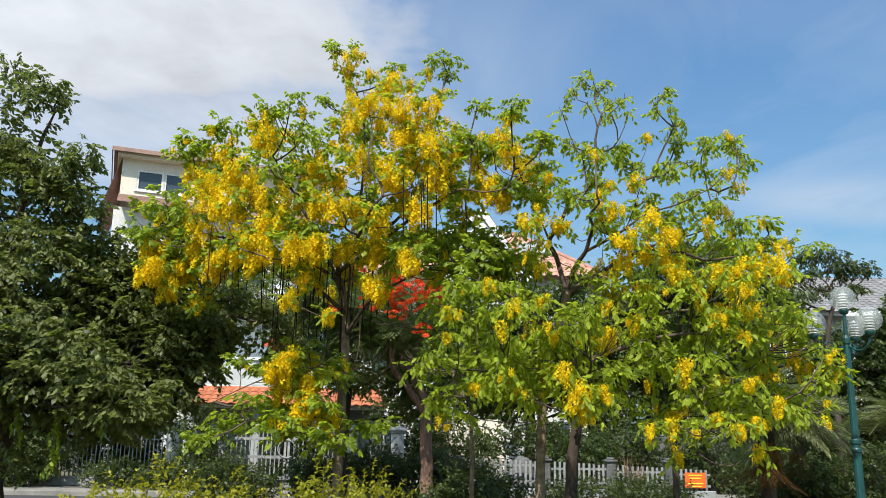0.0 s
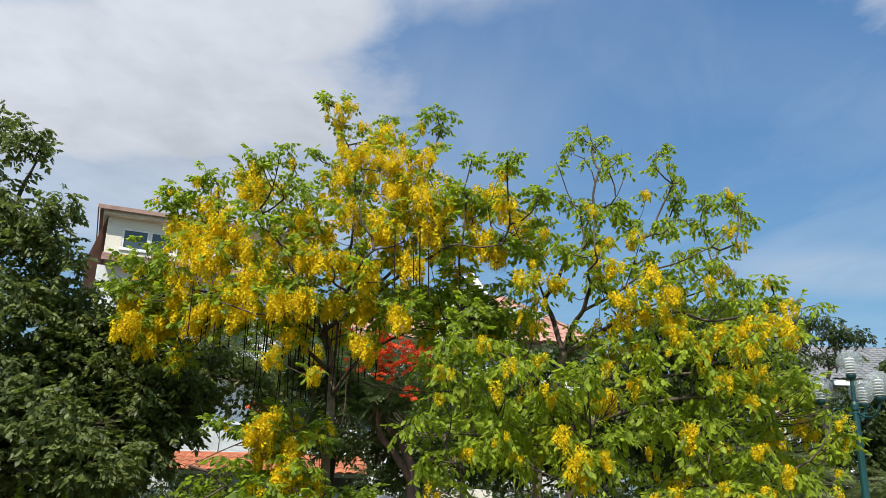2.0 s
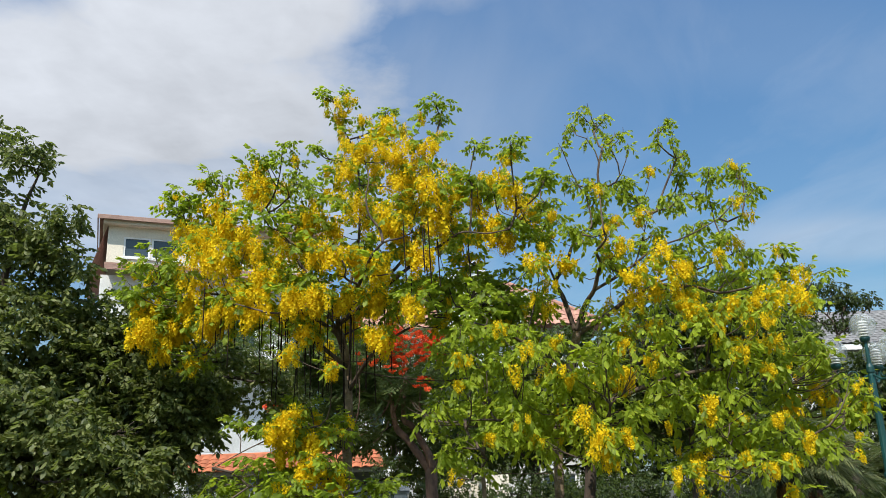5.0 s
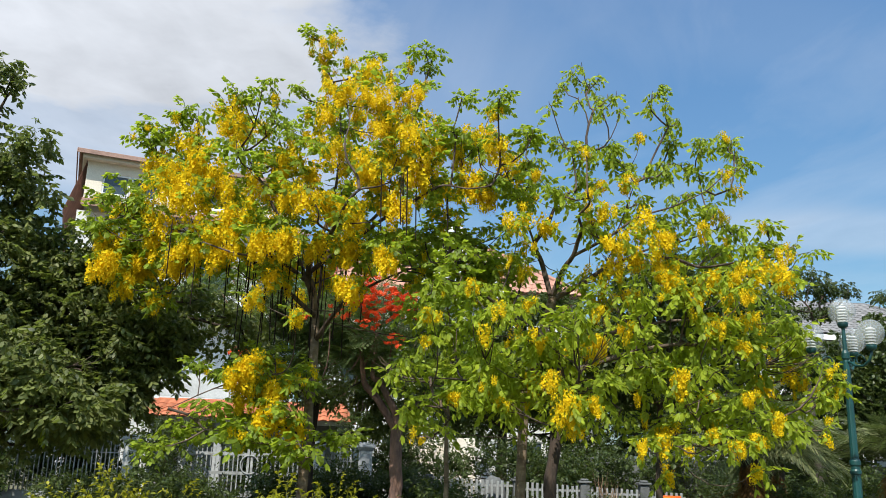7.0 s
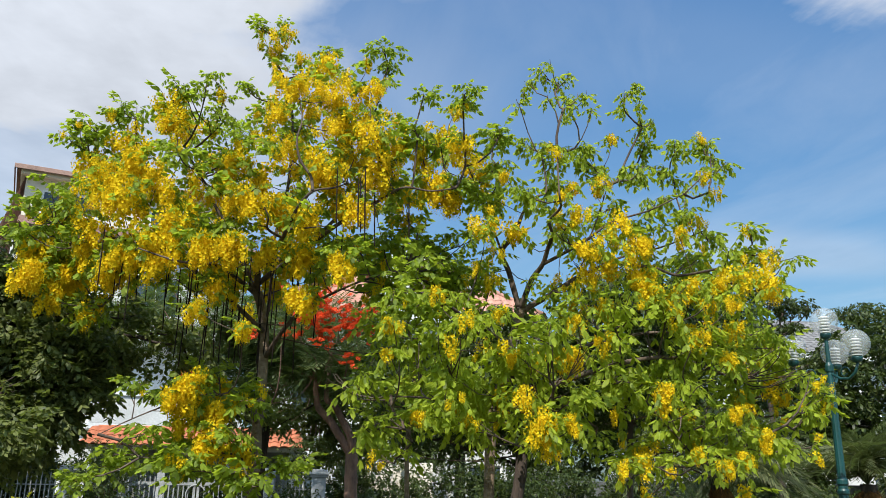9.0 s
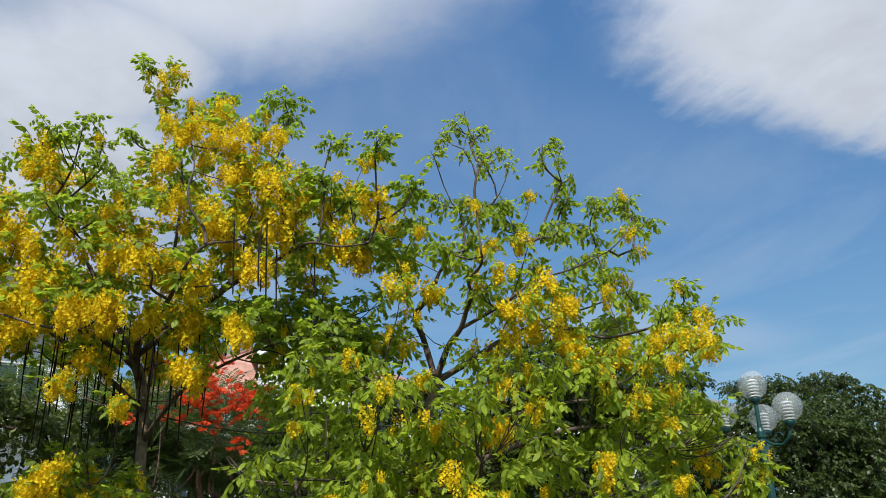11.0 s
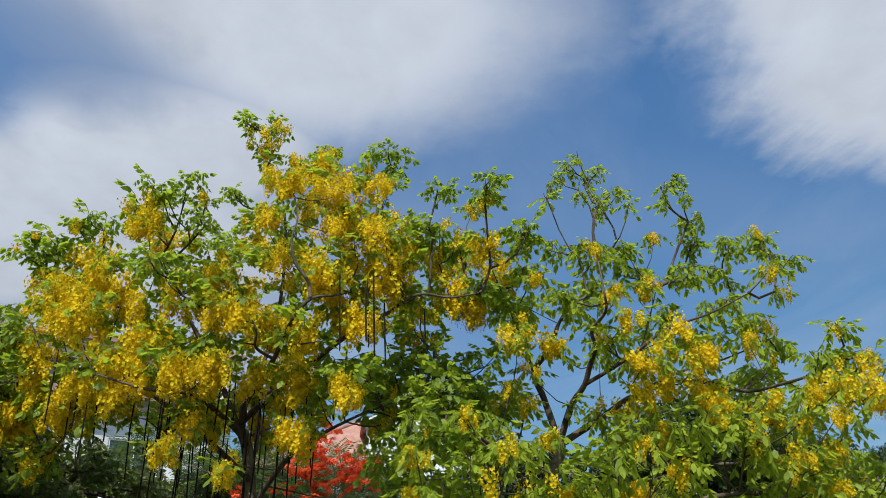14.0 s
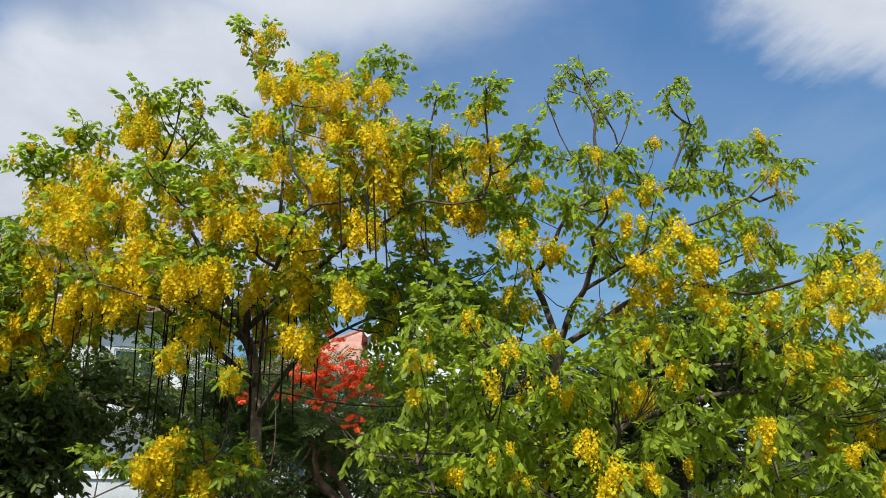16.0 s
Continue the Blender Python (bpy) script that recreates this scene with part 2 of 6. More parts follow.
M_TILE_GREY = surface("grey_roof_tile", (0.22, 0.21, 0.21), (0.13, 0.13, 0.13), 0.8, 2.0, 0.25, 30, vary=0.2)
# grey taken down to hold the tree shade on posts, boulder and wall
M_SHADE_DARK = surface("shade_darkened_grey", (0.145, 0.148, 0.145), (0.07, 0.073, 0.07), 0.9, 2.0, 0.4, 25, vary=0.04)
# white paint lowered to grey, standing in for tree shade on bars and pickets
M_RAIL = surface("white_paint_greyed_for_shade", (0.31, 0.32, 0.31), (0.17, 0.17, 0.165), 0.55, 5, 0.1, 50, vary=0.08)
M_CONCRETE = surface("worn_concrete", (0.25, 0.235, 0.21), (0.13, 0.125, 0.11), 0.95, 1.2, 0.4, 25)
M_ASPHALT = surface("asphalt", (0.06, 0.06, 0.062), (0.035, 0.035, 0.036), 0.95, 0.5, 0.5, 60)
M_SOIL = surface("grassy_soil", (0.085, 0.10, 0.035), (0.07, 0.05, 0.03), 0.95, 0.7, 0.6, 14)
M_POLE = surface("green_painted_iron", (0.009, 0.062, 0.062), (0.006, 0.04, 0.04), 0.4, 6, 0.1, 50, vary=0.03)
M_SIGN = surface("orange_sign_board", (0.85, 0.16, 0.02), (0.75, 0.12, 0.02), 0.5, 4, 0.0, 30)
M_SIGN_INK = surface("yellow_sign_ink", (0.85, 0.62, 0.05), (0.8, 0.55, 0.05), 0.5, 4, 0.0, 30)
M_DRY = leafage("dry_reed", (0.16, 0.10, 0.06), (0.36, 0.24, 0.15), (0.3, 0.2, 0.1), 0.25, 0.8, 0.1)


def glass(name, paint, rough, alpha):
    mat, nt, b = material(name, paint, rough)
    b.inputs["IOR"].default_value = 1.45
    tr, sh = mknode(nt, "ShaderNodeBsdfTransparent"), mknode(nt, "ShaderNodeMixShader")
    sh.inputs[0].default_value = alpha
    nt.links.new(tr.outputs[0], sh.inputs[1])
    nt.links.new(b.outputs[0], sh.inputs[2])
    nt.links.new(sh.outputs[0], nt.nodes["Material Output"].inputs[0])
    return mat


for bare in (M_POD, M_BARK, M_LIMB):
    bare.node_tree.nodes["Principled BSDF"].inputs["Specular IOR Level"].default_value = 0.12
M_GLOBE = glass("clear_acrylic_globe", (0.5, 0.53, 0.54), 0.08, 0.3)
M_PANE = material("dark_window_glass", (0.05, 0.07, 0.085), 0.08)[0]
M_FIN = surface("white_enamelled_louvre", (0.8, 0.8, 0.78), (0.7, 0.7, 0.68), 0.4, 8, 0.0, 40)

# ---- building kit ----
def thing(name, at, label, category, group="", kind=""):
    ob = new(name)
    ob.location = at
    return tagged(ob, label, category, group, kind)


def hang(ob, parent):
    """Make ob a part of parent, its own coordinates being those of the place."""
    ob.parent = parent
    if parent.type == "EMPTY":
        ob.matrix_parent_inverse = Matrix.Translation(-parent.location)
    return ob


def part(name, bm, mat, parent=None, label="", smooth=False):
    me = bpy.data.meshes.new(name)
    bm.to_mesh(me)
    bm.free()
    if smooth:
        me.polygons.foreach_set("use_smooth", [True] * len(me.polygons))
    me.materials.append(mat)
    ob = new(name, me)
    if parent is not None:
        hang(ob, parent)
    if label:
        tagged(ob, label)
    return ob


def box(bm, x0, y0, z0, x1, y1, z1, bevel=0.0, m=None):
    g = bmesh.ops.create_cube(bm, size=1.0)
    mat = Matrix.Translation(((x0 + x1) / 2, (y0 + y1) / 2, (z0 + z1) / 2)) @ Matrix.Diagonal((x1 - x0, y1 - y0, z1 - z0, 1))
    bmesh.ops.transform(bm, matrix=(m @ mat) if m else mat, verts=g["verts"])
    if bevel:
        es = list({e for v in g["verts"] for e in v.link_edges})
        bmesh.ops.bevel(bm, geom=es, offset=bevel, segments=1, affect="EDGES")
    return bm


def slab(name, dims, mat, parent=None, label="", bevel=0.0, m=None):
    return part(name, box(bmesh.new(), *dims, bevel=bevel, m=m), mat, parent, label)


def poly(bm, pts):
    return bm.faces.new([bm.verts.new(p) for p in pts])


def lathe(bm, profile, at=(0, 0, 0), sides=16, flutes=0.0):
    """Turn a profile of (radius, height) about the upright axis at a place."""
    rings = []
    for r, h in profile:
        rings.append([bm.verts.new((at[0] + r * (1 + flutes * (i % 2)) * math.cos(2 * math.pi * i / sides),
                                    at[1] + r * (1 + flutes * (i % 2)) * math.sin(2 * math.pi * i / sides), at[2] + h)) for i in range(sides)])
    for a, b in zip(rings, rings[1:]):
        for i in range(sides):
            bm.faces.new((a[i], a[(i + 1) % sides], b[(i + 1) % sides], b[i]))
    bm.faces.new(rings[0][::-1])
    bm.faces.new(rings[-1])
    return bm


def tube_arrays(pts, radii, sides):
    """Vertices and quads of a bent, tapering tube."""
    P = np.array(pts, float)
    T = np.gradient(P, axis=0)
    T /= np.linalg.norm(T, axis=1)[:, None] + 1e-9
    ref = np.array((0.3, 1.0, 0.2)) if abs(T[0][2]) > 0.7 else np.array((0, 0, 1.0))
    A = np.cross(T, ref)
    A /= np.linalg.norm(A, axis=1)[:, None] + 1e-9
    B = np.cross(T, A)
    ang = np.arange(sides) * 2 * math.pi / sides
    R = np.array(radii, float)[:, None, None]
    V = P[:, None] + R * (A[:, None] * np.cos(ang)[None, :, None] + B[:, None] * np.sin(ang)[None, :, None])
    F = []
    for k in range(len(P) - 1):
        for i in range(sides):
            j = (i + 1) % sides
            F.append((k * sides + i, k * sides + j, (k + 1) * sides + j, (k + 1) * sides + i))
    return V.reshape(-1, 3), F


def tube(name, pts, radii, mat, parent=None, sides=8, label=""):
    V, F = tube_arrays(pts, radii, sides)
    me = bpy.data.meshes.new(name)
    me.from_pydata(V.tolist(), [], F + [tuple(range(sides))[::-1], tuple(range(len(V) - sides, len(V)))])
    me.polygons.foreach_set("use_smooth", [True] * len(me.polygons))
    me.materials.append(mat)
    ob = new(name, me)
    if parent is not None:
        hang(ob, parent)
    if label:
        tagged(ob, label)
    return ob


def mesh_of(name, V, loops, totals, mat):
    me = bpy.data.meshes.new(name)
    V, loops, totals = np.asarray(V, np.float32), np.asarray(loops, np.int32), np.asarray(totals, np.int32)
    me.vertices.add(len(V))
    me.vertices.foreach_set("co", V.ravel())
    me.loops.add(len(loops))
    me.loops.foreach_set("vertex_index", loops)
    me.polygons.add(len(totals))
    me.polygons.foreach_set("loop_start", np.concatenate(([0], np.cumsum(totals)[:-1])).astype(np.int32))
    me.polygons.foreach_set("loop_total", totals)
    me.update(calc_edges=True)
    me.materials.append(mat)
    return me


class Sprig:
    """A small piece of foliage, blossom or twig, to be set many times."""

    def __init__(self):
        self.V, self.F = [], []

    def blade(self, at, along, side, length, width, curl=0.0):
        """A leaf blade of six corners, bent downwards by curl."""
        a, s, up = Vector(along).normalized(), Vector(side).normalized(), Vector((0, 0, 1))
        n, o = len(self.V), Vector(at)
        for u, w in ((0, 0), (0.3, 0.5), (0.68, 0.42), (1, 0), (0.68, -0.42), (0.3, -0.5)):
            fold = -abs(w) * width * 0.35
            self.V.append(o + a * (u * length) + s * (w * width) - up * (curl * u * u * length) + a.cross(s) * fold)
        self.F += [(n, n + 5, n + 1), (n + 1, n + 5, n + 4, n + 2), (n + 2, n + 4, n + 3)]

    def kite(self, at, along, side, length, width):
        n, o, a, s = len(self.V), Vector(at), Vector(along).normalized(), Vector(side).normalized()
        self.V += [o, o + a * length * 0.55 + s * width / 2, o + a * length, o + a * length * 0.55 - s * width / 2]
        self.F.append((n, n + 1, n + 2, n + 3))

    def stem(self, pts, r0, r1, sides=3):
        V, F = tube_arrays(pts, np.linspace(r0, r1, len(pts)), sides)
        n = len(self.V)
        self.V += [Vector(v) for v in V]
        self.F += [tuple(i + n for i in f) for f in F]

    def mesh(self, name, mat):
        return mesh_of(name, [tuple(v) for v in self.V], [i for f in self.F for i in f], [len(f) for f in self.F], mat)


def strew(name, sprigs, mats, mat, parent=None, label="", kind="stuff"):
    """One mesh of many sprigs: sprigs[k] stands at each matrix of mats[k]."""
    Vs, Ls, Ts, n = [], [], [], 0
    for sp, ms in zip(sprigs, mats):
        if not ms:
            continue
        A = np.array([[list(r) for r in m] for m in ms])
        V = np.array([tuple(v) for v in sp.V])
        W = np.einsum("mij,vj->mvi", A[:, :3, :3], V) + A[:, None, :3, 3]
        idx = np.array([i for f in sp.F for i in f])
        Vs.append(W.reshape(-1, 3))
        Ls.append((idx[None] + n + np.arange(len(ms))[:, None] * len(V)).ravel())
        Ts.append(np.tile([len(f) for f in sp.F], len(ms)))
        n += len(ms) * len(V)
    if not Vs:
        return None
    ob = new(name, mesh_of(name, np.concatenate(Vs), np.concatenate(Ls), np.concatenate(Ts), mat))
    if parent is not None:
        hang(ob, parent)
    return tagged(ob, label, kind=kind)


rnd = random.Random(11)


def rvec():
    while True:
        v = Vector((rnd.uniform(-1, 1), rnd.uniform(-1, 1), rnd.uniform(-1, 1)))
        if 0.05 < v.length < 1:
            return v


def facing(at, azimuth, lift, scale=1.0, twist=0.0):
    """The pose of a sprig that grows along its own +x, turned to an azimuth and lifted, in degrees."""
    return Matrix.Translation(at) @ Euler((radians(twist), radians(-lift), radians(azimuth))).to_matrix().to_4x4() @ Matrix.Diagonal((scale, scale, scale, 1))


def pinnate(pairs, length, leaf, width, droop, seed, tip=True, splay=65, hangdown=0.4, loose=1.0):
    """A compound leaf: a drooping stalk with pairs of leaflets."""
    r, s = random.Random(seed), Sprig()
    spine = lambda u: Vector((length * (u - 0.18 * droop * u * u), 0.02 * math.sin(3 * u + seed), -droop * length * 0.55 * u * u))
    s.stem([spine(u) for u in (0, 0.33, 0.66, 1)], 0.004, 0.002)
    for i in range(pairs):
        u = 0.22 + 0.74 * i / max(1, pairs - 1)
        o = spine(u)
        k = 1.0 - 0.25 * abs(u - 0.6)
        for sg in (1, -1):
            a = radians(splay + r.uniform(-14, 14) * loose)
            d = Vector((math.cos(a), sg * math.sin(a), -hangdown + r.uniform(-0.25, 0.2) * loose))
            s.blade(o, d, Vector((-sg * math.sin(a), math.cos(a), r.uniform(-0.35, 0.35) * loose)), leaf * k * r.uniform(0.85, 1.12), width * k, r.uniform(0.05, 0.3))
    if tip:
        s.blade(spine(1), (1, 0, -0.5 - droop * 0.4), (0, 1, r.uniform(-0.3, 0.3)), leaf, width, 0.2)
    return s


def raceme(flowers, length, seed, bare=0.0):
    """A hanging chain of five-petalled blossom on a thin stalk, buds at its foot."""
    r, s = random.Random(seed), Sprig()
    bend = r.uniform(-0.05, 0.05)
    axis = lambda u: Vector((bend * u * u, bend * 0.6 * u, -length * u))
    s.stem([axis(u) for u in (0, 0.5, 1)], 0.003, 0.0012)
    for i in range(flowers):
        u = (i + r.random()) / flowers
        az = i * 2.4 + r.uniform(-0.5, 0.5)
        reach = (0.08 - 0.05 * u) * r.uniform(0.55, 1.2)
        o = axis(u)
        c = o + Vector((math.cos(az) * reach, math.sin(az) * reach, -0.012))
        if r.random() < bare or u > 0.86:
            s.kite(c, (math.cos(az), math.sin(az), -1), (-math.sin(az), math.cos(az), 0), 0.014, 0.011)
            s.kite(c, (math.cos(az), math.sin(az), -1), (0, 0, 1), 0.014, 0.011)
            continue
        n = Vector((math.cos(az), math.sin(az), r.uniform(-0.7, 0.5))).normalized()
        p = n.orthogonal().normalized()
        q = n.cross(p)
        for k in range(5):
            t = 2 * math.pi * k / 5 + r.uniform(-0.2, 0.2)
            d = p * math.cos(t) + q * math.sin(t)
            s.kite(c, d + n * r.uniform(0.1, 0.7), d.cross(n), 0.02 * r.uniform(0.85, 1.15), 0.0185)
    return s


def feather(length, pinnae, seed, droop=0.5):
    """A fern-like leaf of the flame tree: pinnae of narrow strips, each notched by its rows of tiny leaflets."""
    r, s = random.Random(seed), Sprig()
    spine = lambda u: Vector((length * u, 0, -droop * length * 0.5 * u * u))
    s.stem([spine(u) for u in (0, 0.5, 1)], 0.004, 0.002)
    for i in range(pinnae):
        u = 0.15 + 0.8 * i / (pinnae - 1)
        for sg in (1, -1):
            a = radians(62 + r.uniform(-8, 8))
            d = Vector((math.cos(a), sg * math.sin(a), -0.25 + r.uniform(-0.15, 0.15)))
            L = length * 0.34 * (1 - 0.55 * abs(u - 0.45))
            for j in range(2):
                o = spine(u) + d * (L * j / 2)
                s.kite(o, d, Vector((-math.sin(a), sg * math.cos(a), 0.2 * r.uniform(-1, 1))), L / 1.85, L * 0.17)
    return s


def shoot(leaves, length, leaf, width, seed):
    """A leafy shoot of a shrub: simple leaves all round a stem."""
    r, s = random.Random(seed), Sprig()
    spine = lambda u: Vector((length * u, 0.03 * math.sin(4 * u + seed), 0.05 * math.sin(2 * u)))
    s.stem([spine(u) for u in (0, 0.5, 1)], 0.003, 0.0015)
    for i in range(leaves):
        u = 0.1 + 0.9 * i / leaves
        az = i * 2.4 + r.uniform(-0.4, 0.4)
        d = Vector((0.55, math.cos(az), math.sin(az) + 0.1))
        s.blade(spine(u), d, d.cross(Vector((1, 0, 0.2))), leaf * r.uniform(0.75, 1.15), width, r.uniform(0, 0.35))
    return s


LEAF_GOLD = [pinnate(3, 0.18, 0.08, 0.046, d, k, splay=60, hangdown=0.8, loose=1.8) for k, d in enumerate((0.5, 0.8, 1.1, 0.3))]
LEAF_HANG = [pinnate(3, 0.19, 0.08, 0.043, d, 20 + k, splay=58, hangdown=1.1, loose=2.0) for k, d in enumerate((0.6, 1.1, 1.6))]
RACEME = [raceme(56, 0.2, 1), raceme(66, 0.26, 2), raceme(46, 0.15, 3), raceme(50, 0.28, 4, 0.45)]
LEAF_DARK = [pinnate(4, 0.22, 0.088, 0.05, d, 40 + k, splay=68, hangdown=0.75, loose=2.2) for k, d in enumerate((0.4, 0.8, 1.2))]
FEATHER = [feather(0.42, 11, 60 + k, d) for k, d in enumerate((0.4, 0.8, 0.2))]
SHOOT = [shoot(11, 0.25, 0.056, 0.027, 70 + k) for k in range(3)]


class Tree:
    """A tree that grows from a trunk and a few limbs to the ends of its boughs."""

    def __init__(self, name, base, label, bark, category="tree", group="", limbs=None):
        self.ob = thing(name, base, label, category, group)
        self.bark, self.limbs = bark, limbs or bark
        self.nodes, self.parents = [], []

    def line(self, pts, radii, name, sides=9, root=True):
        """A trunk or limb through some places, rounded and a little gnarled."""
        P = [Vector(p) for p in pts]
        fine, rr = [], []
        steps = 6
        for i in range(len(P) - 1):
            p0, p1, p2, p3 = P[max(0, i - 1)], P[i], P[i + 1], P[min(len(P) - 1, i + 2)]
            for k in range(steps + (i == len(P) - 2)):
                t = k / steps
                q = 0.5 * (2 * p1 + (p2 - p0) * t + (2 * p0 - 5 * p1 + 4 * p2 - p3) * t * t + (3 * p1 - p0 - 3 * p2 + p3) * t ** 3)
                r = radii[i] * (1 - t) + radii[i + 1] * t
                fine.append(q + noise.noise_vector(q * 2.5) * r * 0.35)
                rr.append(r * (1 + 0.12 * noise.noise(q * 6)))
        tube(name, fine, rr, self.bark if name == "trunk" else self.limbs, self.ob, sides)
        if root:
            for q in fine[3 if name == "trunk" else 0:]:
                self.nodes.append(q)

    def twigs(self, ends, thick=0.0036):
        """Thin wood from the limbs to each bough's end, the nearer ends first."""
        start = self.nodes[len(self.nodes) // 3]
        N = [tuple(n) for n in self.nodes]
        limbs = len(N)
        par = [-1] * len(N)
        far = [0.0] * len(N)
        for e in sorted(ends, key=lambda p: (Vector(p) - start).length):
            e = Vector(e)
            A = np.array(N)
            d = A - np.array(e)
            dist = np.sqrt(1.2 * (d[:, :2] ** 2).sum(1) + 0.8 * d[:, 2] ** 2) + 2.6 * np.maximum(0, d[:, 2] + 0.08) + 0.5 * np.array(far)
            if e.z > 3.2:
                dist += 9.0 * (A[:, 2] < 2.9)  # the low skirt of twigs carries no high bough
            else:
                dist[limbs:] += 9.0 * (A[limbs:, 2] > 2.7)
            k = int(dist.argmin())
            o = Vector(N[k])
            n = max(2, min(6, int((e - o).length / 0.22) + 1))
            last, side = k, rvec() * (e - o).length * 0.14
            for i in range(1, n + 1):
                t = i / n
                q = o.lerp(e, t) + side * math.sin(math.pi * t) + Vector((0, 0, -0.10 * (e - o).length * math.sin(math.pi * t)))
                N.append(tuple(q))
                par.append(last)
                far.append(far[last] + (e - o).length / n)
                last = len(N) - 1
        load = np.ones(len(N))
        for i in range(len(N) - 1, -1, -1):
            if par[i] >= 0:
                load[par[i]] += load[i]
        s = Sprig()
        for i in range(len(N)):
            if par[i] >= 0:
                r1 = thick * min(load[i], 60) ** 0.42
                r0 = thick * min(load[par[i]], 60) ** 0.42 if par[par[i]] >= 0 else r1 * 1.2
                a, b = Vector(N[par[i]]), Vector(N[i])
                s.stem([a - (b - a) * 0.04, b + (b - a) * 0.04], min(r0, r1 * 1.5), r1, 5)
        return strew("brushwood", [s], [[Matrix.Identity(4)]], self.limbs, self.ob, "thin bare twigs")

    def set_pieces(self, name, sprigs, poses, mat, limit, rest_label, near):
        """The pieces that stand nearest to the path are parts of their own, the rest is one crown."""
        order = sorted(range(len(poses)), key=lambda i: near(poses[i][1].translation))
        meshes = [sp.mesh(name, mat) for sp in sprigs]
        single = set(order[:limit])
        rest = [[] for _ in sprigs]
        for i, (k, m) in enumerate(poses):
            if i in single:
                ob = hang(new(name, meshes[k]), self.ob)
                ob.matrix_basis = m
            else:
                rest[k].append(m)
        strew(rest_label[0], sprigs, rest, mat, self.ob, rest_label[1])


def leaf_poses(at, r, n, kinds, size=1.0, lift=(-25, 55), inner=0.55):
    out = []
    for i in range(n):
        v = rvec()
        az = math.degrees(math.atan2(v.y, v.x)) + rnd.uniform(-40, 40)
        out.append((rnd.randrange(kinds), facing(Vector(at) + v * r * inner, az, rnd.uniform(*lift), size * rnd.uniform(0.75, 1.15), rnd.uniform(-35, 35))))
    return out


def raceme_poses(at, r, n, size=1.0):
    out = []
    for i in range(n):
        v = rvec()
        p = Vector(at) + Vector((v.x * r * 0.88, v.y * r * 0.88, v.z * r * 0.85 + 0.08 * size))
        k = rnd.random()
        out.append((0 if k < 0.35 else 1 if k < 0.6 else 2 if k < 0.9 else 3,
                    Matrix.Translation(p) @ Euler((rnd.uniform(-0.2, 0.2), rnd.uniform(-0.2, 0.2), rnd.uniform(0, 6.28))).to_matrix().to_4x4()))
        s = size * rnd.uniform(0.7, 1.15)
        out[-1] = (out[-1][0], out[-1][1] @ Matrix.Diagonal((s, s, s, 1)))
    return out

# ---- the ground, the road and the fences ----
def sheet(name, x0, y0, x1, y1, z, nx, ny, mat, label, rough=0.0):
    bm = bmesh.new()
    g = [[bm.verts.new((x0 + (x1 - x0) * i / nx, y0 + (y1 - y0) * j / ny,
                        z + rough * noise.noise((x0 + (x1 - x0) * i / nx * 1.0, y0 + (y1 - y0) * j / ny, 3.0)))) for i in range(nx + 1)] for j in range(ny + 1)]
    for j in range(ny):
        for i in range(nx):
            bm.faces.new((g[j][i], g[j][i + 1], g[j + 1][i + 1], g[j + 1][i]))
    return tagged(part(name, bm, mat), label, kind="structure")


sheet("ground", -900, -700, 900, 900, 0.0, 60, 60, M_SOIL, "flat earth with short grass that reaches the horizon")
slab("road", (-60, 20.6, 0.004, 60, 24.6, 0.03), M_ASPHALT)
tagged(bpy.data.objects["road"], "narrow grey asphalt lane before the villas", kind="structure")
pav = slab("pavement", (-60, 24.6, 0.0, 60, 27.6, 0.17), M_CONCRETE, bevel=0.02)
tagged(pav, "worn concrete pavement with a raised kerb", kind="structure")
for y0, y1 in ((20.2, 20.6),):
    tagged(slab("kerb", (-60, y0, 0.0, 60, y1, 0.14), M_CONCRETE, bevel=0.02), "pale concrete kerb along the lane", kind="structure")


def iron_fence(x0, x1, y, base, top, label):
    """White upright iron bars between two rails over a low plinth."""
    f = thing("iron_fence", ((x0 + x1) / 2, y, 0.17), label, "fence")
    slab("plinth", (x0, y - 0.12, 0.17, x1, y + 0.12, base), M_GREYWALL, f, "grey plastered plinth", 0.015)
    for z in (base + 0.14, top - 0.28):
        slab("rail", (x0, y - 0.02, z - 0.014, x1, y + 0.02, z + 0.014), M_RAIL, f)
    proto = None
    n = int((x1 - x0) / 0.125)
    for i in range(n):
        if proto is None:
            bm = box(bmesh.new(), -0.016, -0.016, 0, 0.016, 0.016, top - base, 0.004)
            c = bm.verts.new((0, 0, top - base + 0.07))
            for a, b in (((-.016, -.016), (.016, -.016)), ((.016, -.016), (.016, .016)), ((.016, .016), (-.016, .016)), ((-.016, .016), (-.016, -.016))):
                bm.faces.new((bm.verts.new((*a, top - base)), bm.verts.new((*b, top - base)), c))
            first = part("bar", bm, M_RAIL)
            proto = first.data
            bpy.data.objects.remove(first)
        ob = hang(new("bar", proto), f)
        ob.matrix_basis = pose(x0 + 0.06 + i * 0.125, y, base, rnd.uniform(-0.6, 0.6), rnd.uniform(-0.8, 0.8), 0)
    return f


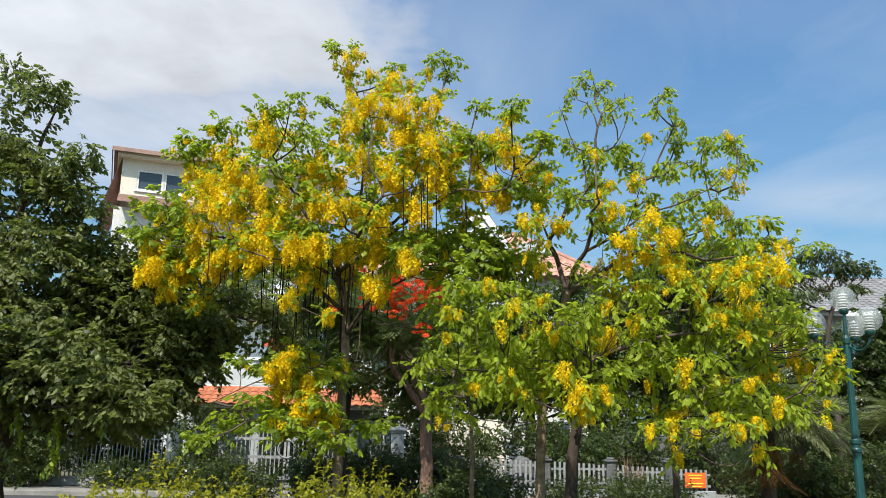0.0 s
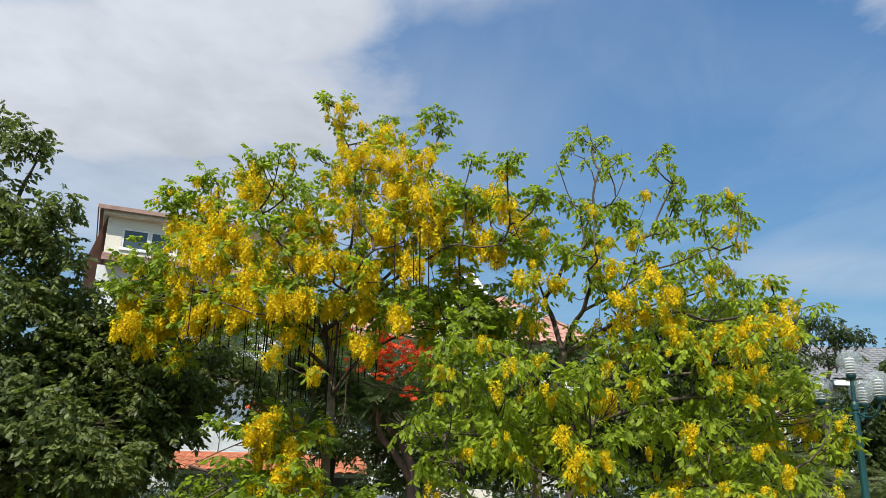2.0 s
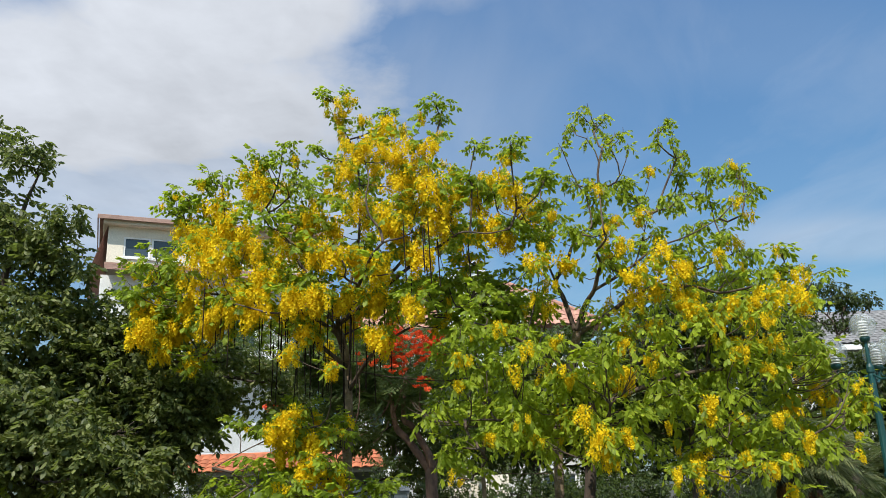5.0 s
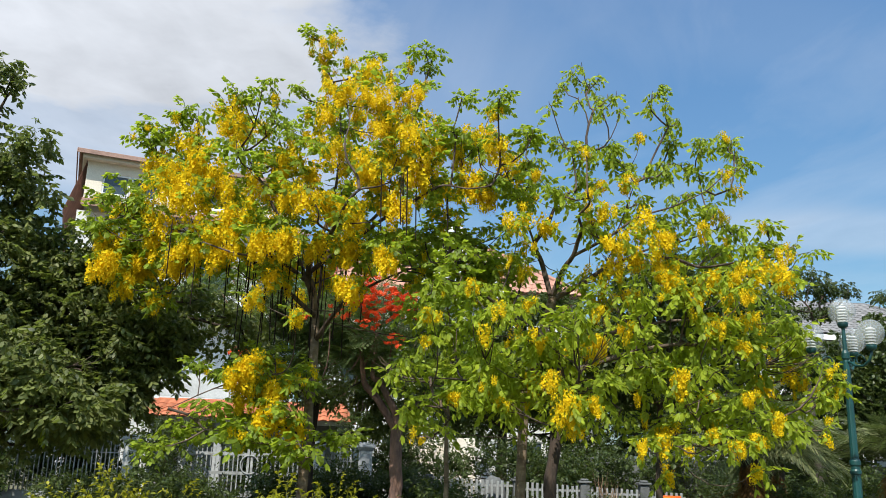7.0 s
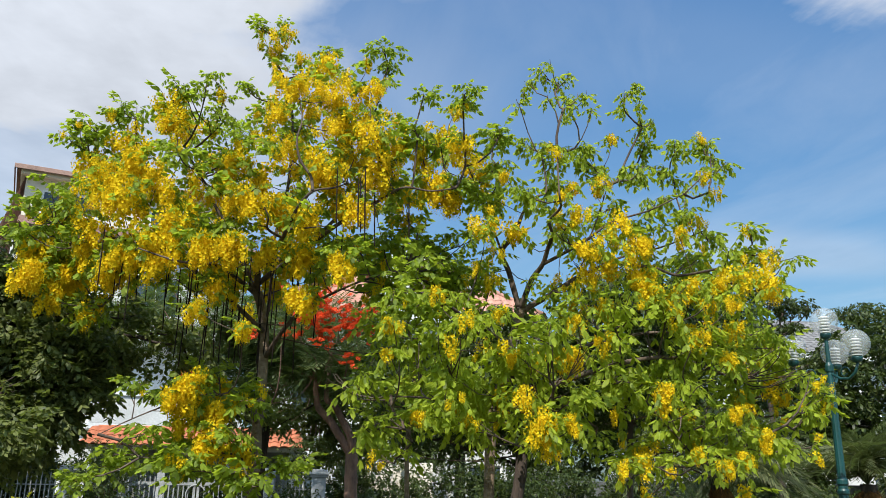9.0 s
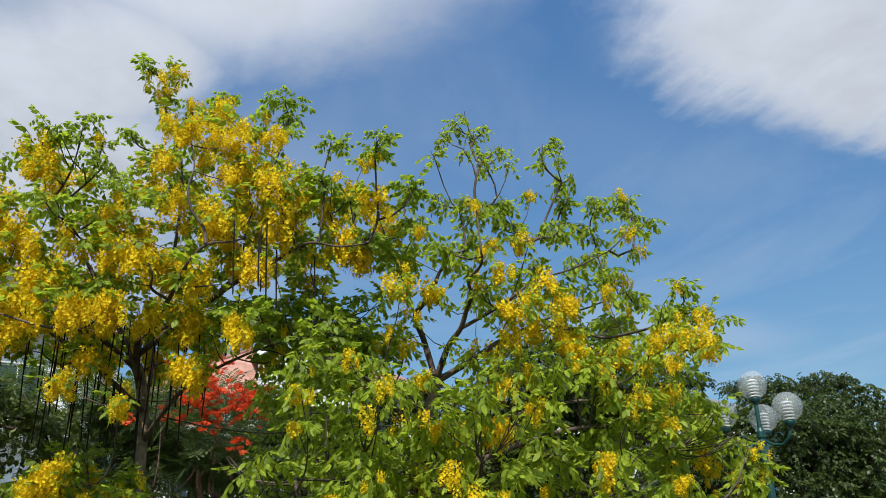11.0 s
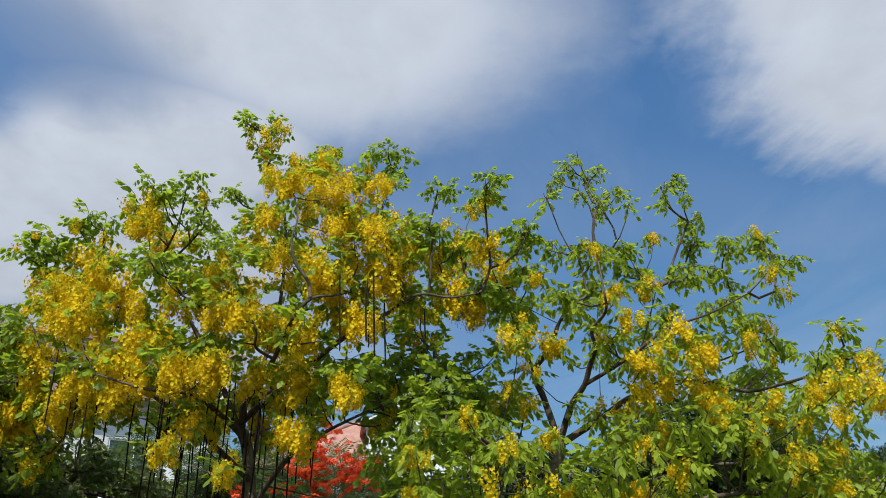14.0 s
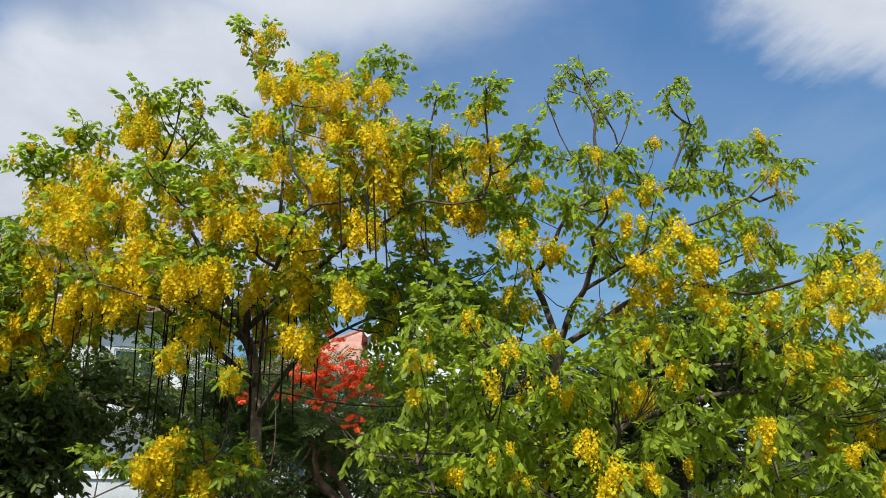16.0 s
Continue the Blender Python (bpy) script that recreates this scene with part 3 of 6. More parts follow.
def gate_pillar(x, y, top, mat=None):
    p = thing("gate_pillar", (x, y, 0.17), "white plastered gate pillar with a moulded cap", "pillar", "gate pillars")
    w = 0.2
    slab("shaft", (x - w, y - w, 0.17, x + w, y + w, top - 0.22), mat or M_POST, p, bevel=0.012)
    slab("base_block", (x - w - 0.05, y - w - 0.05, 0.17, x + w + 0.05, y + w + 0.05, 0.5), mat or M_POST, p, bevel=0.012)
    bm = bmesh.new()
    for z0, z1, o in ((top - 0.22, top - 0.15, 0.04), (top - 0.15, top - 0.07, 0.09), (top - 0.07, top, 0.05)):
        box(bm, x - w - o, y - w - o, z0 + 0.001, x + w + o, y + w + o, z1, 0.01)
    part("cap", bm, M_POST, p)
    return p


def iron_gate(x0, x1, y, base, top):
    g = thing("double_gate", ((x0 + x1) / 2, y, 0.17), "closed double gate of white iron bars with a ring ornament", "gate")
    mid = (x0 + x1) / 2
    for a, b in ((x0, mid - 0.02), (mid + 0.02, x1)):
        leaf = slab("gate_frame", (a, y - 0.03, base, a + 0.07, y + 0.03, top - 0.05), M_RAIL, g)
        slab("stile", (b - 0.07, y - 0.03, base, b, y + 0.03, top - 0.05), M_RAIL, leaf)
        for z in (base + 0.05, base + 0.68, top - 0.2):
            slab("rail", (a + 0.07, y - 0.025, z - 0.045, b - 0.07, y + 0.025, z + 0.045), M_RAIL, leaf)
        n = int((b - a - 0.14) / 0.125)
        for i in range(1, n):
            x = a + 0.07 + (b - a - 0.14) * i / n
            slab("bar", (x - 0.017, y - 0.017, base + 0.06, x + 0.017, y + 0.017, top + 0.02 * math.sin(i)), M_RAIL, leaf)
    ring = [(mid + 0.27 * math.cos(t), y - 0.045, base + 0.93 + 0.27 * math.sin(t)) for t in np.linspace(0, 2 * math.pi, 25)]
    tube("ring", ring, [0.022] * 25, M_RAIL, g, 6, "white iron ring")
    return g


iron_fence(-14.0, -7.3, 27.0, 0.46, 1.86, "white iron bar fence on a grey plinth, overgrown")
iron_gate(-5.35, -1.85, 27.0, 0.42, 1.85)
iron_fence(-1.4, -0.42, 27.0, 0.46, 1.82, "short run of white iron bars beside the gate")
for x in (-7.06, -5.6, -1.62, -0.18):
    gate_pillar(x, 27.0, 2.1)


def picket_fence(posts, y, bases, tops, cap):
    """Panels of pickets between capped posts; base and top fall evenly from the first post to the last."""
    x0, x1 = posts[0], posts[-1]
    f = thing("picket_fence", ((x0 + x1) / 2, y, 0.17), "low white concrete picket fence with square posts", "fence")
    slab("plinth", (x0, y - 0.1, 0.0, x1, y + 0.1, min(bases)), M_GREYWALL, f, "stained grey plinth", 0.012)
    level = lambda ends, x: ends[0] + (ends[1] - ends[0]) * (x - x0) / (x1 - x0)
    for a, b in zip(posts, posts[1:]):
        lo, hi = level(bases, (a + b) / 2), level(tops, (a + b) / 2)
        for z in (lo + 0.12, hi - 0.16):
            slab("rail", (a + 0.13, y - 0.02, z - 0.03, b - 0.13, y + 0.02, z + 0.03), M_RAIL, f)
    # the posts' dark grey carries the shade of the trees around
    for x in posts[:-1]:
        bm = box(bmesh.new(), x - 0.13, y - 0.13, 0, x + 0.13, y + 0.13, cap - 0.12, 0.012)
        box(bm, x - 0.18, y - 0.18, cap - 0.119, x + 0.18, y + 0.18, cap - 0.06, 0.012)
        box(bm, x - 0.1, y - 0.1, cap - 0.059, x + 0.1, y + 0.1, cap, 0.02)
        part("post", bm, M_SHADE_DARK, f, "grey post with a cap, tree shade in its colour")
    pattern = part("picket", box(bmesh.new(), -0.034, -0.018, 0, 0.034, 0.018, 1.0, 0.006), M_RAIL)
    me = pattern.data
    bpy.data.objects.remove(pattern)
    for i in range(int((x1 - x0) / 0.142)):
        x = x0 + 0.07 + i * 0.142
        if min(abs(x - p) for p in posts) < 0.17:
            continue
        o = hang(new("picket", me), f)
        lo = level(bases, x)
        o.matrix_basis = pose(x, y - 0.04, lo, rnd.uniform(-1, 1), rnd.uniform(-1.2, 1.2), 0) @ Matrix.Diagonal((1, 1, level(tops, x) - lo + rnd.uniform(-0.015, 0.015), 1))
    return f


picket_fence((1.66, 4.16, 6.06, 7.77, 9.1), 25.2, (0.46, 0.37), (1.22, 0.95), 1.27)
rock = thing("garden_boulder", (3.55, 25.75, 0.0), "smooth grey boulder standing behind the picket fence", "boulder")
bm = bmesh.new()
bmesh.ops.create_icosphere(bm, subdivisions=4, radius=1.0)
for v in bm.verts:
    k = 1 + 0.16 * noise.noise(v.co * 1.3) + 0.05 * noise.noise(v.co * 4)
    v.co = Vector((3.55 + 0.42 * k * v.co.x, 25.75 + 0.35 * k * v.co.y, 0.6 + 0.66 * k * v.co.z))
    v.co.z = max(v.co.z, 0.0)
for face in bm.faces:
    face.smooth = True
# the stone's colour is darkened for the shade it stands in
part("stone", bm, M_SHADE_DARK, rock)
sign = thing("notice_board", (8.49, 25.1, 0.45), "small orange notice board hung on the picket fence", "sign")
slab("panel", (8.19, 25.06, 0.45, 8.79, 25.09, 0.88), M_SIGN, sign, bevel=0.004)
for z, w in ((0.81, 0.2), (0.73, 0.17), (0.58, 0.22), (0.5, 0.18)):
    slab("writing_bar", (8.49 - w, 25.052, z - 0.02, 8.49 + w, 25.058, z + 0.015), M_SIGN_INK, sign)


# ---- houses ----
def roof_tiles(owner, origin, along, down, nx, ny, mat, w=0.3, h=0.34, limit=300, keep=None):
    """Curved clay tiles in overlapping courses on a slope."""
    along, down = Vector(along).normalized(), Vector(down).normalized()
    nrm = along.cross(down)
    if nrm.z < 0:
        nrm = -nrm
    bm = bmesh.new()
    prev = None
    for i in range(6):
        t = i / 5
        zz = 0.045 * math.sin(t * math.pi)
        a = bm.verts.new((w * 1.05 * (t - 0.5), 0, zz + 0.022))
        b = bm.verts.new((w * 1.0 * (t - 0.5), h * 1.18, zz + 0.045))
        c = bm.verts.new((w * 1.0 * (t - 0.5), h * 1.18, zz + 0.02))
        if prev:
            bm.faces.new((prev[0], a, b, prev[1]))
            bm.faces.new((prev[1], b, c, prev[2]))
        prev = (a, b, c)
    ob = part("roof_tile", bm, mat)
    me = ob.data
    bpy.data.objects.remove(ob)
    rot = Matrix((along, down, nrm)).transposed().to_4x4()
    if rot.determinant() < 0:
        rot = Matrix((-along, down, nrm)).transposed().to_4x4()
    spots = [(i, j) for j in range(ny) for i in range(nx) if keep is None or keep(i * w, j * h)]
    for i, j in spots[:limit]:
        p = Vector(origin) + along * (w * (i + 0.5)) + down * (h * j)
        o = hang(new("roof_tile", me), owner)
        o.matrix_basis = Matrix.Translation(p) @ rot @ pose(0, 0, 0, rnd.uniform(-0.8, 0.8), 0, rnd.uniform(-0.8, 0.8))
    return [s for s in spots[limit:]]


def window(owner, x, z, w, h, y, m=None, panes=2):
    """A white framed window set in the wall that faces the lane."""
    fr = bmesh.new()
    t = 0.07
    for d in ((x - w / 2, y - 0.05, z, x - w / 2 + t, y + 0.03, z + h), (x + w / 2 - t, y - 0.05, z, x + w / 2, y + 0.03, z + h),
              (x - w / 2 + t, y - 0.05, z, x + w / 2 - t, y + 0.03, z + t), (x - w / 2 + t, y - 0.05, z + h - t, x + w / 2 - t, y + 0.03, z + h)):
        box(fr, *d, m=m)
    for k in range(1, panes):
        xx = x - w / 2 + w * k / panes
        box(fr, xx - t / 2, y - 0.048, z + t, xx + t / 2, y + 0.03, z + h - t, m=m)
    win = part("window", fr, M_TRIM, owner, "white framed window")
    for k in range(panes):
        a, b = x - w / 2 + w * k / panes + t / 2, x - w / 2 + w * (k + 1) / panes - t / 2
        slab("pane", (a, y - 0.012, z + t, b, y - 0.004, z + h - t), M_PANE, win, "dark reflecting pane", m=m)
    slab("sill", (x - w / 2 - 0.08, y - 0.13, z - 0.07, x + w / 2 + 0.08, y - 0.051, z), M_TRIM, win, m=m)


def wall_with_holes(bm, x0, x1, z0, z1, y0, y1, holes, m=None):
    """A thick wall along x with rectangular openings (x0, x1, z0, z1)."""
    xs = sorted({x0, x1, *[v for h in holes for v in h[:2]]})
    zs = sorted({z0, z1, *[v for h in holes for v in h[2:]]})
    solid = lambda i, k: 0 <= i < len(xs) - 1 and 0 <= k < len(zs) - 1 and not any(
        h[0] < (xs[i] + xs[i + 1]) / 2 < h[1] and h[2] < (zs[k] + zs[k + 1]) / 2 < h[3] for h in holes)
    made = {}

    def v(i, k, y):
        if (i, k, y) not in made:
            p = Vector((xs[i], y, zs[k]))
            made[i, k, y] = bm.verts.new(m @ p if m else p)
        return made[i, k, y]

    for i in range(len(xs) - 1):
        for k in range(len(zs) - 1):
            if not solid(i, k):
                continue
            ring = ((i, k), (i + 1, k), (i + 1, k + 1), (i, k + 1))
            bm.faces.new([v(*c, y0) for c in ring])
            bm.faces.new([v(*c, y1) for c in ring[::-1]])
            for (a, b), (di, dk) in zip(zip(ring, ring[1:] + ring[:1]), ((0, -1), (1, 0), (0, 1), (-1, 0))):
                if not solid(i + di, k + dk):
                    bm.faces.new((v(*b, y0), v(*a, y0), v(*a, y1), v(*b, y1)))
    return bm


def villa_with_attic():
    """The tall white villa whose attic storey looks over the trees."""
    T = pose(-11.6, 32.0, 0, 0, 0, 20)
    h = thing("villa", (-8.0, 35.0, 0.0), "tall white villa with cream attic and brown tiled roof", "house")
    wins = [(1.2, 2.6, 1.1, 2.4), (4.0, 5.6, 1.1, 2.4), (1.0, 2.6, 4.6, 6.1), (3.0, 4.1, 4.9, 6.3), (1.0, 2.6, 7.7, 9.2), (4.2, 6.0, 7.7, 9.2)]
    part("wall", wall_with_holes(bmesh.new(), 0, 8.4, 0, 10.4, 0, 0.25, wins, T), M_WHITE, h, "white plastered front wall")
    for d in ((0, 0.25, 0, 0.25, 9, 10.4), (8.15, 0.25, 0, 8.4, 9, 10.4), (0.25, 8.75, 0, 8.15, 9, 10.4)):
        slab("wall", d, M_WHITE, h, m=T)
    slab("floor_slab", (0.25, 0.25, 10.2, 8.15, 8.75, 10.35), M_WHITE, h, m=T)
    for a, b, c, d in wins:
        window(h, (a + b) / 2, c, b - a, d - c, 0.1, T)
    for z in (3.3, 6.9):
        slab("string_course", (-0.08, -0.1, z, 8.48, -0.002, z + 0.28), M_TRIM, h, "white moulded band", 0.02, m=T)
    # skirt roof below the attic
    bm = bmesh.new()
    poly(bm, [T @ Vector(p) for p in ((0.1, -0.7, 10.45), (9.0, -0.7, 10.45), (8.4, 0.3, 11.0), (0.1, 0.3, 11.0))])
    bmesh.ops.solidify(bm, geom=bm.faces[:], thickness=0.1)
    part("skirt_roof", bm, M_TILE_BROWN, h, "brown tiled skirt roof")
    aw = [(0.75, 1.75, 11.25, 12.1), (1.8, 2.8, 11.25, 12.1), (4.6, 6.4, 11.25, 12.1)]
    part("attic_wall", wall_with_holes(bmesh.new(), 0.15, 8.2, 10.95, 12.5, 0.35, 0.55, aw, T), M_CREAM, h, "cream attic wall")
    bm = box(bmesh.new(), 8.0, 0.55, 10.95, 8.2, 8.4, 12.5, m=T)
    part("attic_wall", bm, M_CREAM, h)
    for a, b, c, d in aw:
        window(h, (a + b) / 2, c, b - a, d - c, 0.42, T, 1)
    # the attic's sloping side is tiled
    bm = bmesh.new()
    poly(bm, [T @ Vector(p) for p in ((-0.5, 0.3, 10.4), (0.13, 0.3, 12.5), (0.13, 8.6, 12.5), (-0.5, 8.6, 10.4))])
    bmesh.ops.solidify(bm, geom=bm.faces[:], thickness=0.12)
    part("mansard_side", bm, M_TILE_BROWN, h, "steep brown tiled side")
    bm = box(bmesh.new(), -0.05, 0.0, 12.5, 8.6, 9.0, 12.72, 0.03, m=T)
    part("eave", bm, M_CREAM, h, "cream overhanging eave")
    bm = bmesh.new()
    for quad in (((-0.2, -0.12, 12.724), (8.7, -0.12, 12.724), (7.2, 2.2, 13.3), (1.2, 2.2, 13.3)),
                 ((-0.2, 9.1, 12.724), (-0.2, -0.12, 12.724), (1.2, 2.2, 13.3), (1.2, 6.8, 13.3)),
                 ((8.7, -0.12, 12.724), (8.7, 9.1, 12.724), (7.2, 6.8, 13.3), (7.2, 2.2, 13.3)),
                 ((1.2, 2.2, 13.3), (7.2, 2.2, 13.3), (7.2, 6.8, 13.3), (1.2, 6.8, 13.3))):
        poly(bm, [T @ Vector(p) for p in quad])
    part("roof", bm, M_TILE_BROWN, h, "low brown tiled roof")
    slab("fascia", (-0.24, -0.17, 12.62, 8.74, -0.121, 12.8), M_TILE_BROWN, h, "reddish brown tiled roof edge", 0.01, m=T)
    slab("fascia", (-0.28, -0.17, 12.62, -0.241, 9.1, 12.8), M_TILE_BROWN, h, "", 0.01, m=T)
    # balcony on the first floor
    bal = slab("balcony", (3.2, -1.5, 3.42, 8.4, -0.101, 3.6), M_TRIM, h, "white balcony with a solid parapet", m=T)
    slab("parapet", (3.2, -1.5, 3.601, 8.4, -1.38, 4.55), M_WHITE, bal, m=T, bevel=0.01)
    slab("coping", (3.12, -1.56, 4.551, 8.48, -1.3, 4.66), M_TRIM, bal, m=T, bevel=0.01)
    for x in (3.5, 8.1):
        slab("column", (x - 0.17, -1.45, 0, x + 0.17, -1.15, 3.419), M_WHITE, bal, m=T)
    slab("balcony", (3.4, -1.1, 6.6, 8.2, -0.101, 6.8), M_TRIM, h, "white balcony slab", m=T)
    return h


def gate_lodge():
    """The low tiled canopy behind the gate."""
    c = thing("gate_canopy", (-4.0, 29.0, 0.0), "low canopy behind the gate with a bright orange clay tile roof", "canopy")
    for x in (-6.9, -4.9, -2.9, -1.0):
        slab("post", (x - 0.11, 28.5, 0, x + 0.11, 28.72, 2.62), M_POST, c)
    slab("beam", (-7.2, 28.45, 2.62, -0.8, 28.75, 2.8), M_WHITE, c)
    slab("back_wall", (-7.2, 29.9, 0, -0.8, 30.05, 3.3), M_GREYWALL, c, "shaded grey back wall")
    bm = bmesh.new()
    poly(bm, ((-7.4, 28.15, 2.74), (-0.6, 28.15, 2.74), (-0.95, 29.2, 3.28), (-7.05, 29.2, 3.28)))
    poly(bm, ((-0.6, 28.15, 2.74), (-0.6, 30.2, 2.74), (-0.95, 29.2, 3.28)))
    poly(bm, ((-7.4, 30.2, 2.74), (-7.4, 28.15, 2.74), (-7.05, 29.2, 3.28)))
    poly(bm, ((-0.6, 30.2, 2.74), (-7.4, 30.2, 2.74), (-7.05, 29.2, 3.28), (-0.95, 29.2, 3.28)))
    deck = part("roof_deck", bm, M_TILE_ORANGE, c)
    roof_tiles(deck, (-7.25, 29.18, 3.285), (1, 0, 0), (0, -1.05, -0.54), 22, 4, M_TILE_ORANGE, 0.29, 0.3)
    tube("ridge", [(-7.05, 29.2, 3.3), (-4.0, 29.2, 3.31), (-0.95, 29.2, 3.3)], [0.07] * 3, M_TILE_ORANGE, c, 8)


def villa_with_gable():
    """The villa with a steep white gable and a hipped terracotta roof."""
    h = thing("villa", (3.0, 39.0, 0.0), "white villa with steep front gable and terracotta hip roof", "house")
    x0, x1, y0, y1, e = -2.6, 7.6, 35.4, 39.6, 8.7
    wins = [(-1.6, -0.3, 1.0, 2.5), (5.4, 6.8, 1.0, 2.5), (-1.6, -0.3, 4.3, 5.8), (2.3, 3.9, 4.2, 5.9), (5.4, 6.8, 4.3, 5.8), (2.3, 3.9, 7.0, 8.3), (5.4, 6.8, 7.2, 8.3)]
    part("wall", wall_with_holes(bmesh.new(), x0, x1, 0, e, y0, y0 + 0.25, wins), M_WHITE, h, "white plastered front wall")
    for d in ((x0, y0 + 0.25, 0, x0 + 0.25, y1, e - 0.25), (x1 - 0.25, y0 + 0.25, 0, x1, y1, e - 0.25), (x0 + 0.25, y1 - 0.25, 0, x1 - 0.25, y1, e - 0.25)):
        slab("wall", d, M_WHITE, h)
    for a, b, c, d in wins:
        window(h, (a + b) / 2, c, b - a, d - c, y0 + 0.1)
    for z in (3.4, 6.6):
        slab("string_course", (x0 - 0.06, y0 - 0.08, z, x1 + 0.06, y0 - 0.002, z + 0.25), M_TRIM, h, "white moulded band", 0.02)
    bm = bmesh.new()
    A, B, C, D = (x0 - 0.7, y0 - 0.7, e - 0.2), (x1 + 0.9, y0 - 0.7, e - 0.2), (x1 + 0.9, y1 + 0.7, e - 0.2), (x0 - 0.7, y1 + 0.7, e - 0.2)
    R1, R2 = (1.2, 37.5, 11.0), (4.75, 37.5, 11.0)
    for f in ((A, B, R2, R1), (B, C, R2), (C, D, R1, R2), (D, A, R1), (A, D, C, B)):
        poly(bm, f)
    roof = part("roof", bm, M_TILE, h, "faded terracotta hip roof")
    # courses of tiles on the slope that shows
    dn = Vector((0, A[1] - R1[1], A[2] - R1[2]))
    roof_tiles(roof, (2.5, 37.44, 11.0), (1, 0, 0), dn, 26, 11, M_TILE, 0.31, 0.34, 299, lambda a, b: a < 2.0 + 0.98 * b and a > 0.62)
    slope = Matrix.Translation((5.5, 36.25, 9.97)) @ Matrix.Rotation(math.atan2(2.5, 2.8), 4, "X")
    slab("roof_light", (-0.8, -0.5, 0.02, 0.75, 0.5, 0.11), M_GREYWALL, h, "grey sheet over a roof light", 0.02, m=slope)
    for q0, q1 in ((R1, R2), (R2, B), (R1, A)):
        tube("ridge", [q0, tuple((Vector(q0) + Vector(q1)) / 2), q1], [0.1] * 3, M_TILE, h, 8)
    # gable front
    px, pz, gy = 3.04, 11.42, y0 - 0.9
    sides = ((-1, 1.9, 1.3), (1, 2.1, 3.05))  # which way, how far out, how far down
    (_, lw, ld), (_, rw, rd) = sides
    foot = e - 0.7
    ring = ((px - lw + 0.2, foot), (px + rw - 0.2, foot), (px + rw - 0.2, pz - rd + 0.05), (px, pz - 0.25), (px - lw + 0.2, pz - ld - 0.1))
    bm = bmesh.new()
    for yy in (gy + 0.1, gy + 0.5):
        poly(bm, [(x, yy, z) for x, z in ring])
    part("gable_wall", bm, M_WHITE, h, "white boarded gable")
    for i in range(9):
        z = foot + 0.02 + i * 0.34
        l, r = min(lw - 0.3, (pz - 0.75 - z) / ld * lw), min(rw - 0.3, (pz - 0.75 - z) / rd * rw)
        if l > 0.05:
            slab("board", (px - l, gy + 0.062, z, px + r, gy + 0.098, z + 0.3), M_TRIM, h, bevel=0.01)
    slab("gable_wing", (px - lw + 0.2, gy + 0.501, 0, px + rw - 0.2, y0 - 0.001, foot - 0.01), M_WHITE, h, "white projecting bay")
    for sg, w, drop in sides:
        bm = bmesh.new()
        a, b = Vector((px, gy, pz)), Vector((px + sg * w, gy, pz - drop))
        back = Vector((0, 3.4, 0))
        poly(bm, (a, b, b + back, a + back))
        bmesh.ops.solidify(bm, geom=bm.faces[:], thickness=0.14)
        part("gable_slope", bm, M_TILE, h)
        run = (b - a).length
        tilt = Matrix.Translation(a) @ Matrix.Rotation(sg * math.atan2(drop, w), 4, "Y")
        slab("barge_board", ((0.12, -0.09, -0.3, run, -0.03, -0.04) if sg > 0 else (-run, -0.09, -0.3, -0.12, -0.03, -0.04)), M_TRIM, h, "white barge board", m=tilt)
    slab("balcony", (-2.2, y0 - 1.3, 6.7, 0.8, y0 - 0.081, 6.9), M_TRIM, h, "white balcony slab")
    slab("side_wing", (7.61, 36.5, 0, 9.6, 39.5, 7.4), M_GREYWALL, h, "grey plastered side wing")


def villa_grey_roof(x, y, z, w, d, label):
    h = thing("villa", (x + w / 2, y + d / 2, 0), label, "house")
    wins = [(x + 1 + i * 2.6, x + 2.4 + i * 2.6, z * k + 0.9, z * k + 2.3) for i in range(int(w / 2.6)) for k in (0.0, 0.5)]
    part("wall", wall_with_holes(bmesh.new(), x, x + w, 0, z, y, y + 0.25, wins), M_WHITE, h, "pale plastered wall")
    for s in ((x, y + 0.25, 0, x + 0.25, y + d, z), (x + w - 0.25, y + 0.25, 0, x + w, y + d, z)):
        slab("wall", s, M_WHITE, h)
    for a, b, c, e in wins:
        window(h, (a + b) / 2, c, b - a, e - c, y + 0.1)
    bm = bmesh.new()
    A, B, C, D = (x - 0.7, y - 0.7, z), (x + w + 0.7, y - 0.7, z), (x + w + 0.7, y + d + 0.7, z), (x - 0.7, y + d + 0.7, z)
    R1, R2 = (x + 2.4, y + d / 2, z + 2.3), (x + w - 2.4, y + d / 2, z + 2.3)
    for f in ((A, B, R2, R1), (B, C, R2), (C, D, R1, R2), (D, A, R1), (A, D, C, B)):
        poly(bm, f)
    roof = part("roof", bm, M_TILE_GREY, h, "grey tiled hip roof")
    dn = Vector((0, A[1] - R1[1], A[2] - R1[2]))
    roof_tiles(roof, (R1[0], R1[1] - 0.05, R1[2]), (1, 0, 0), dn, int((R2[0] - R1[0]) / 0.34), 15, M_TILE_GREY, 0.34, 0.36)
    for q0, q1 in ((R1, R2), (R2, B), (R1, A)):
        tube("ridge", [q0, tuple((Vector(q0) + Vector(q1)) / 2), q1], [0.1] * 3, M_TILE_GREY, h, 8)
    slab("eave_board", (x - 0.72, y - 0.74, z - 0.2, x + w + 0.72, y - 0.702, z + 0.02), M_TRIM, h)


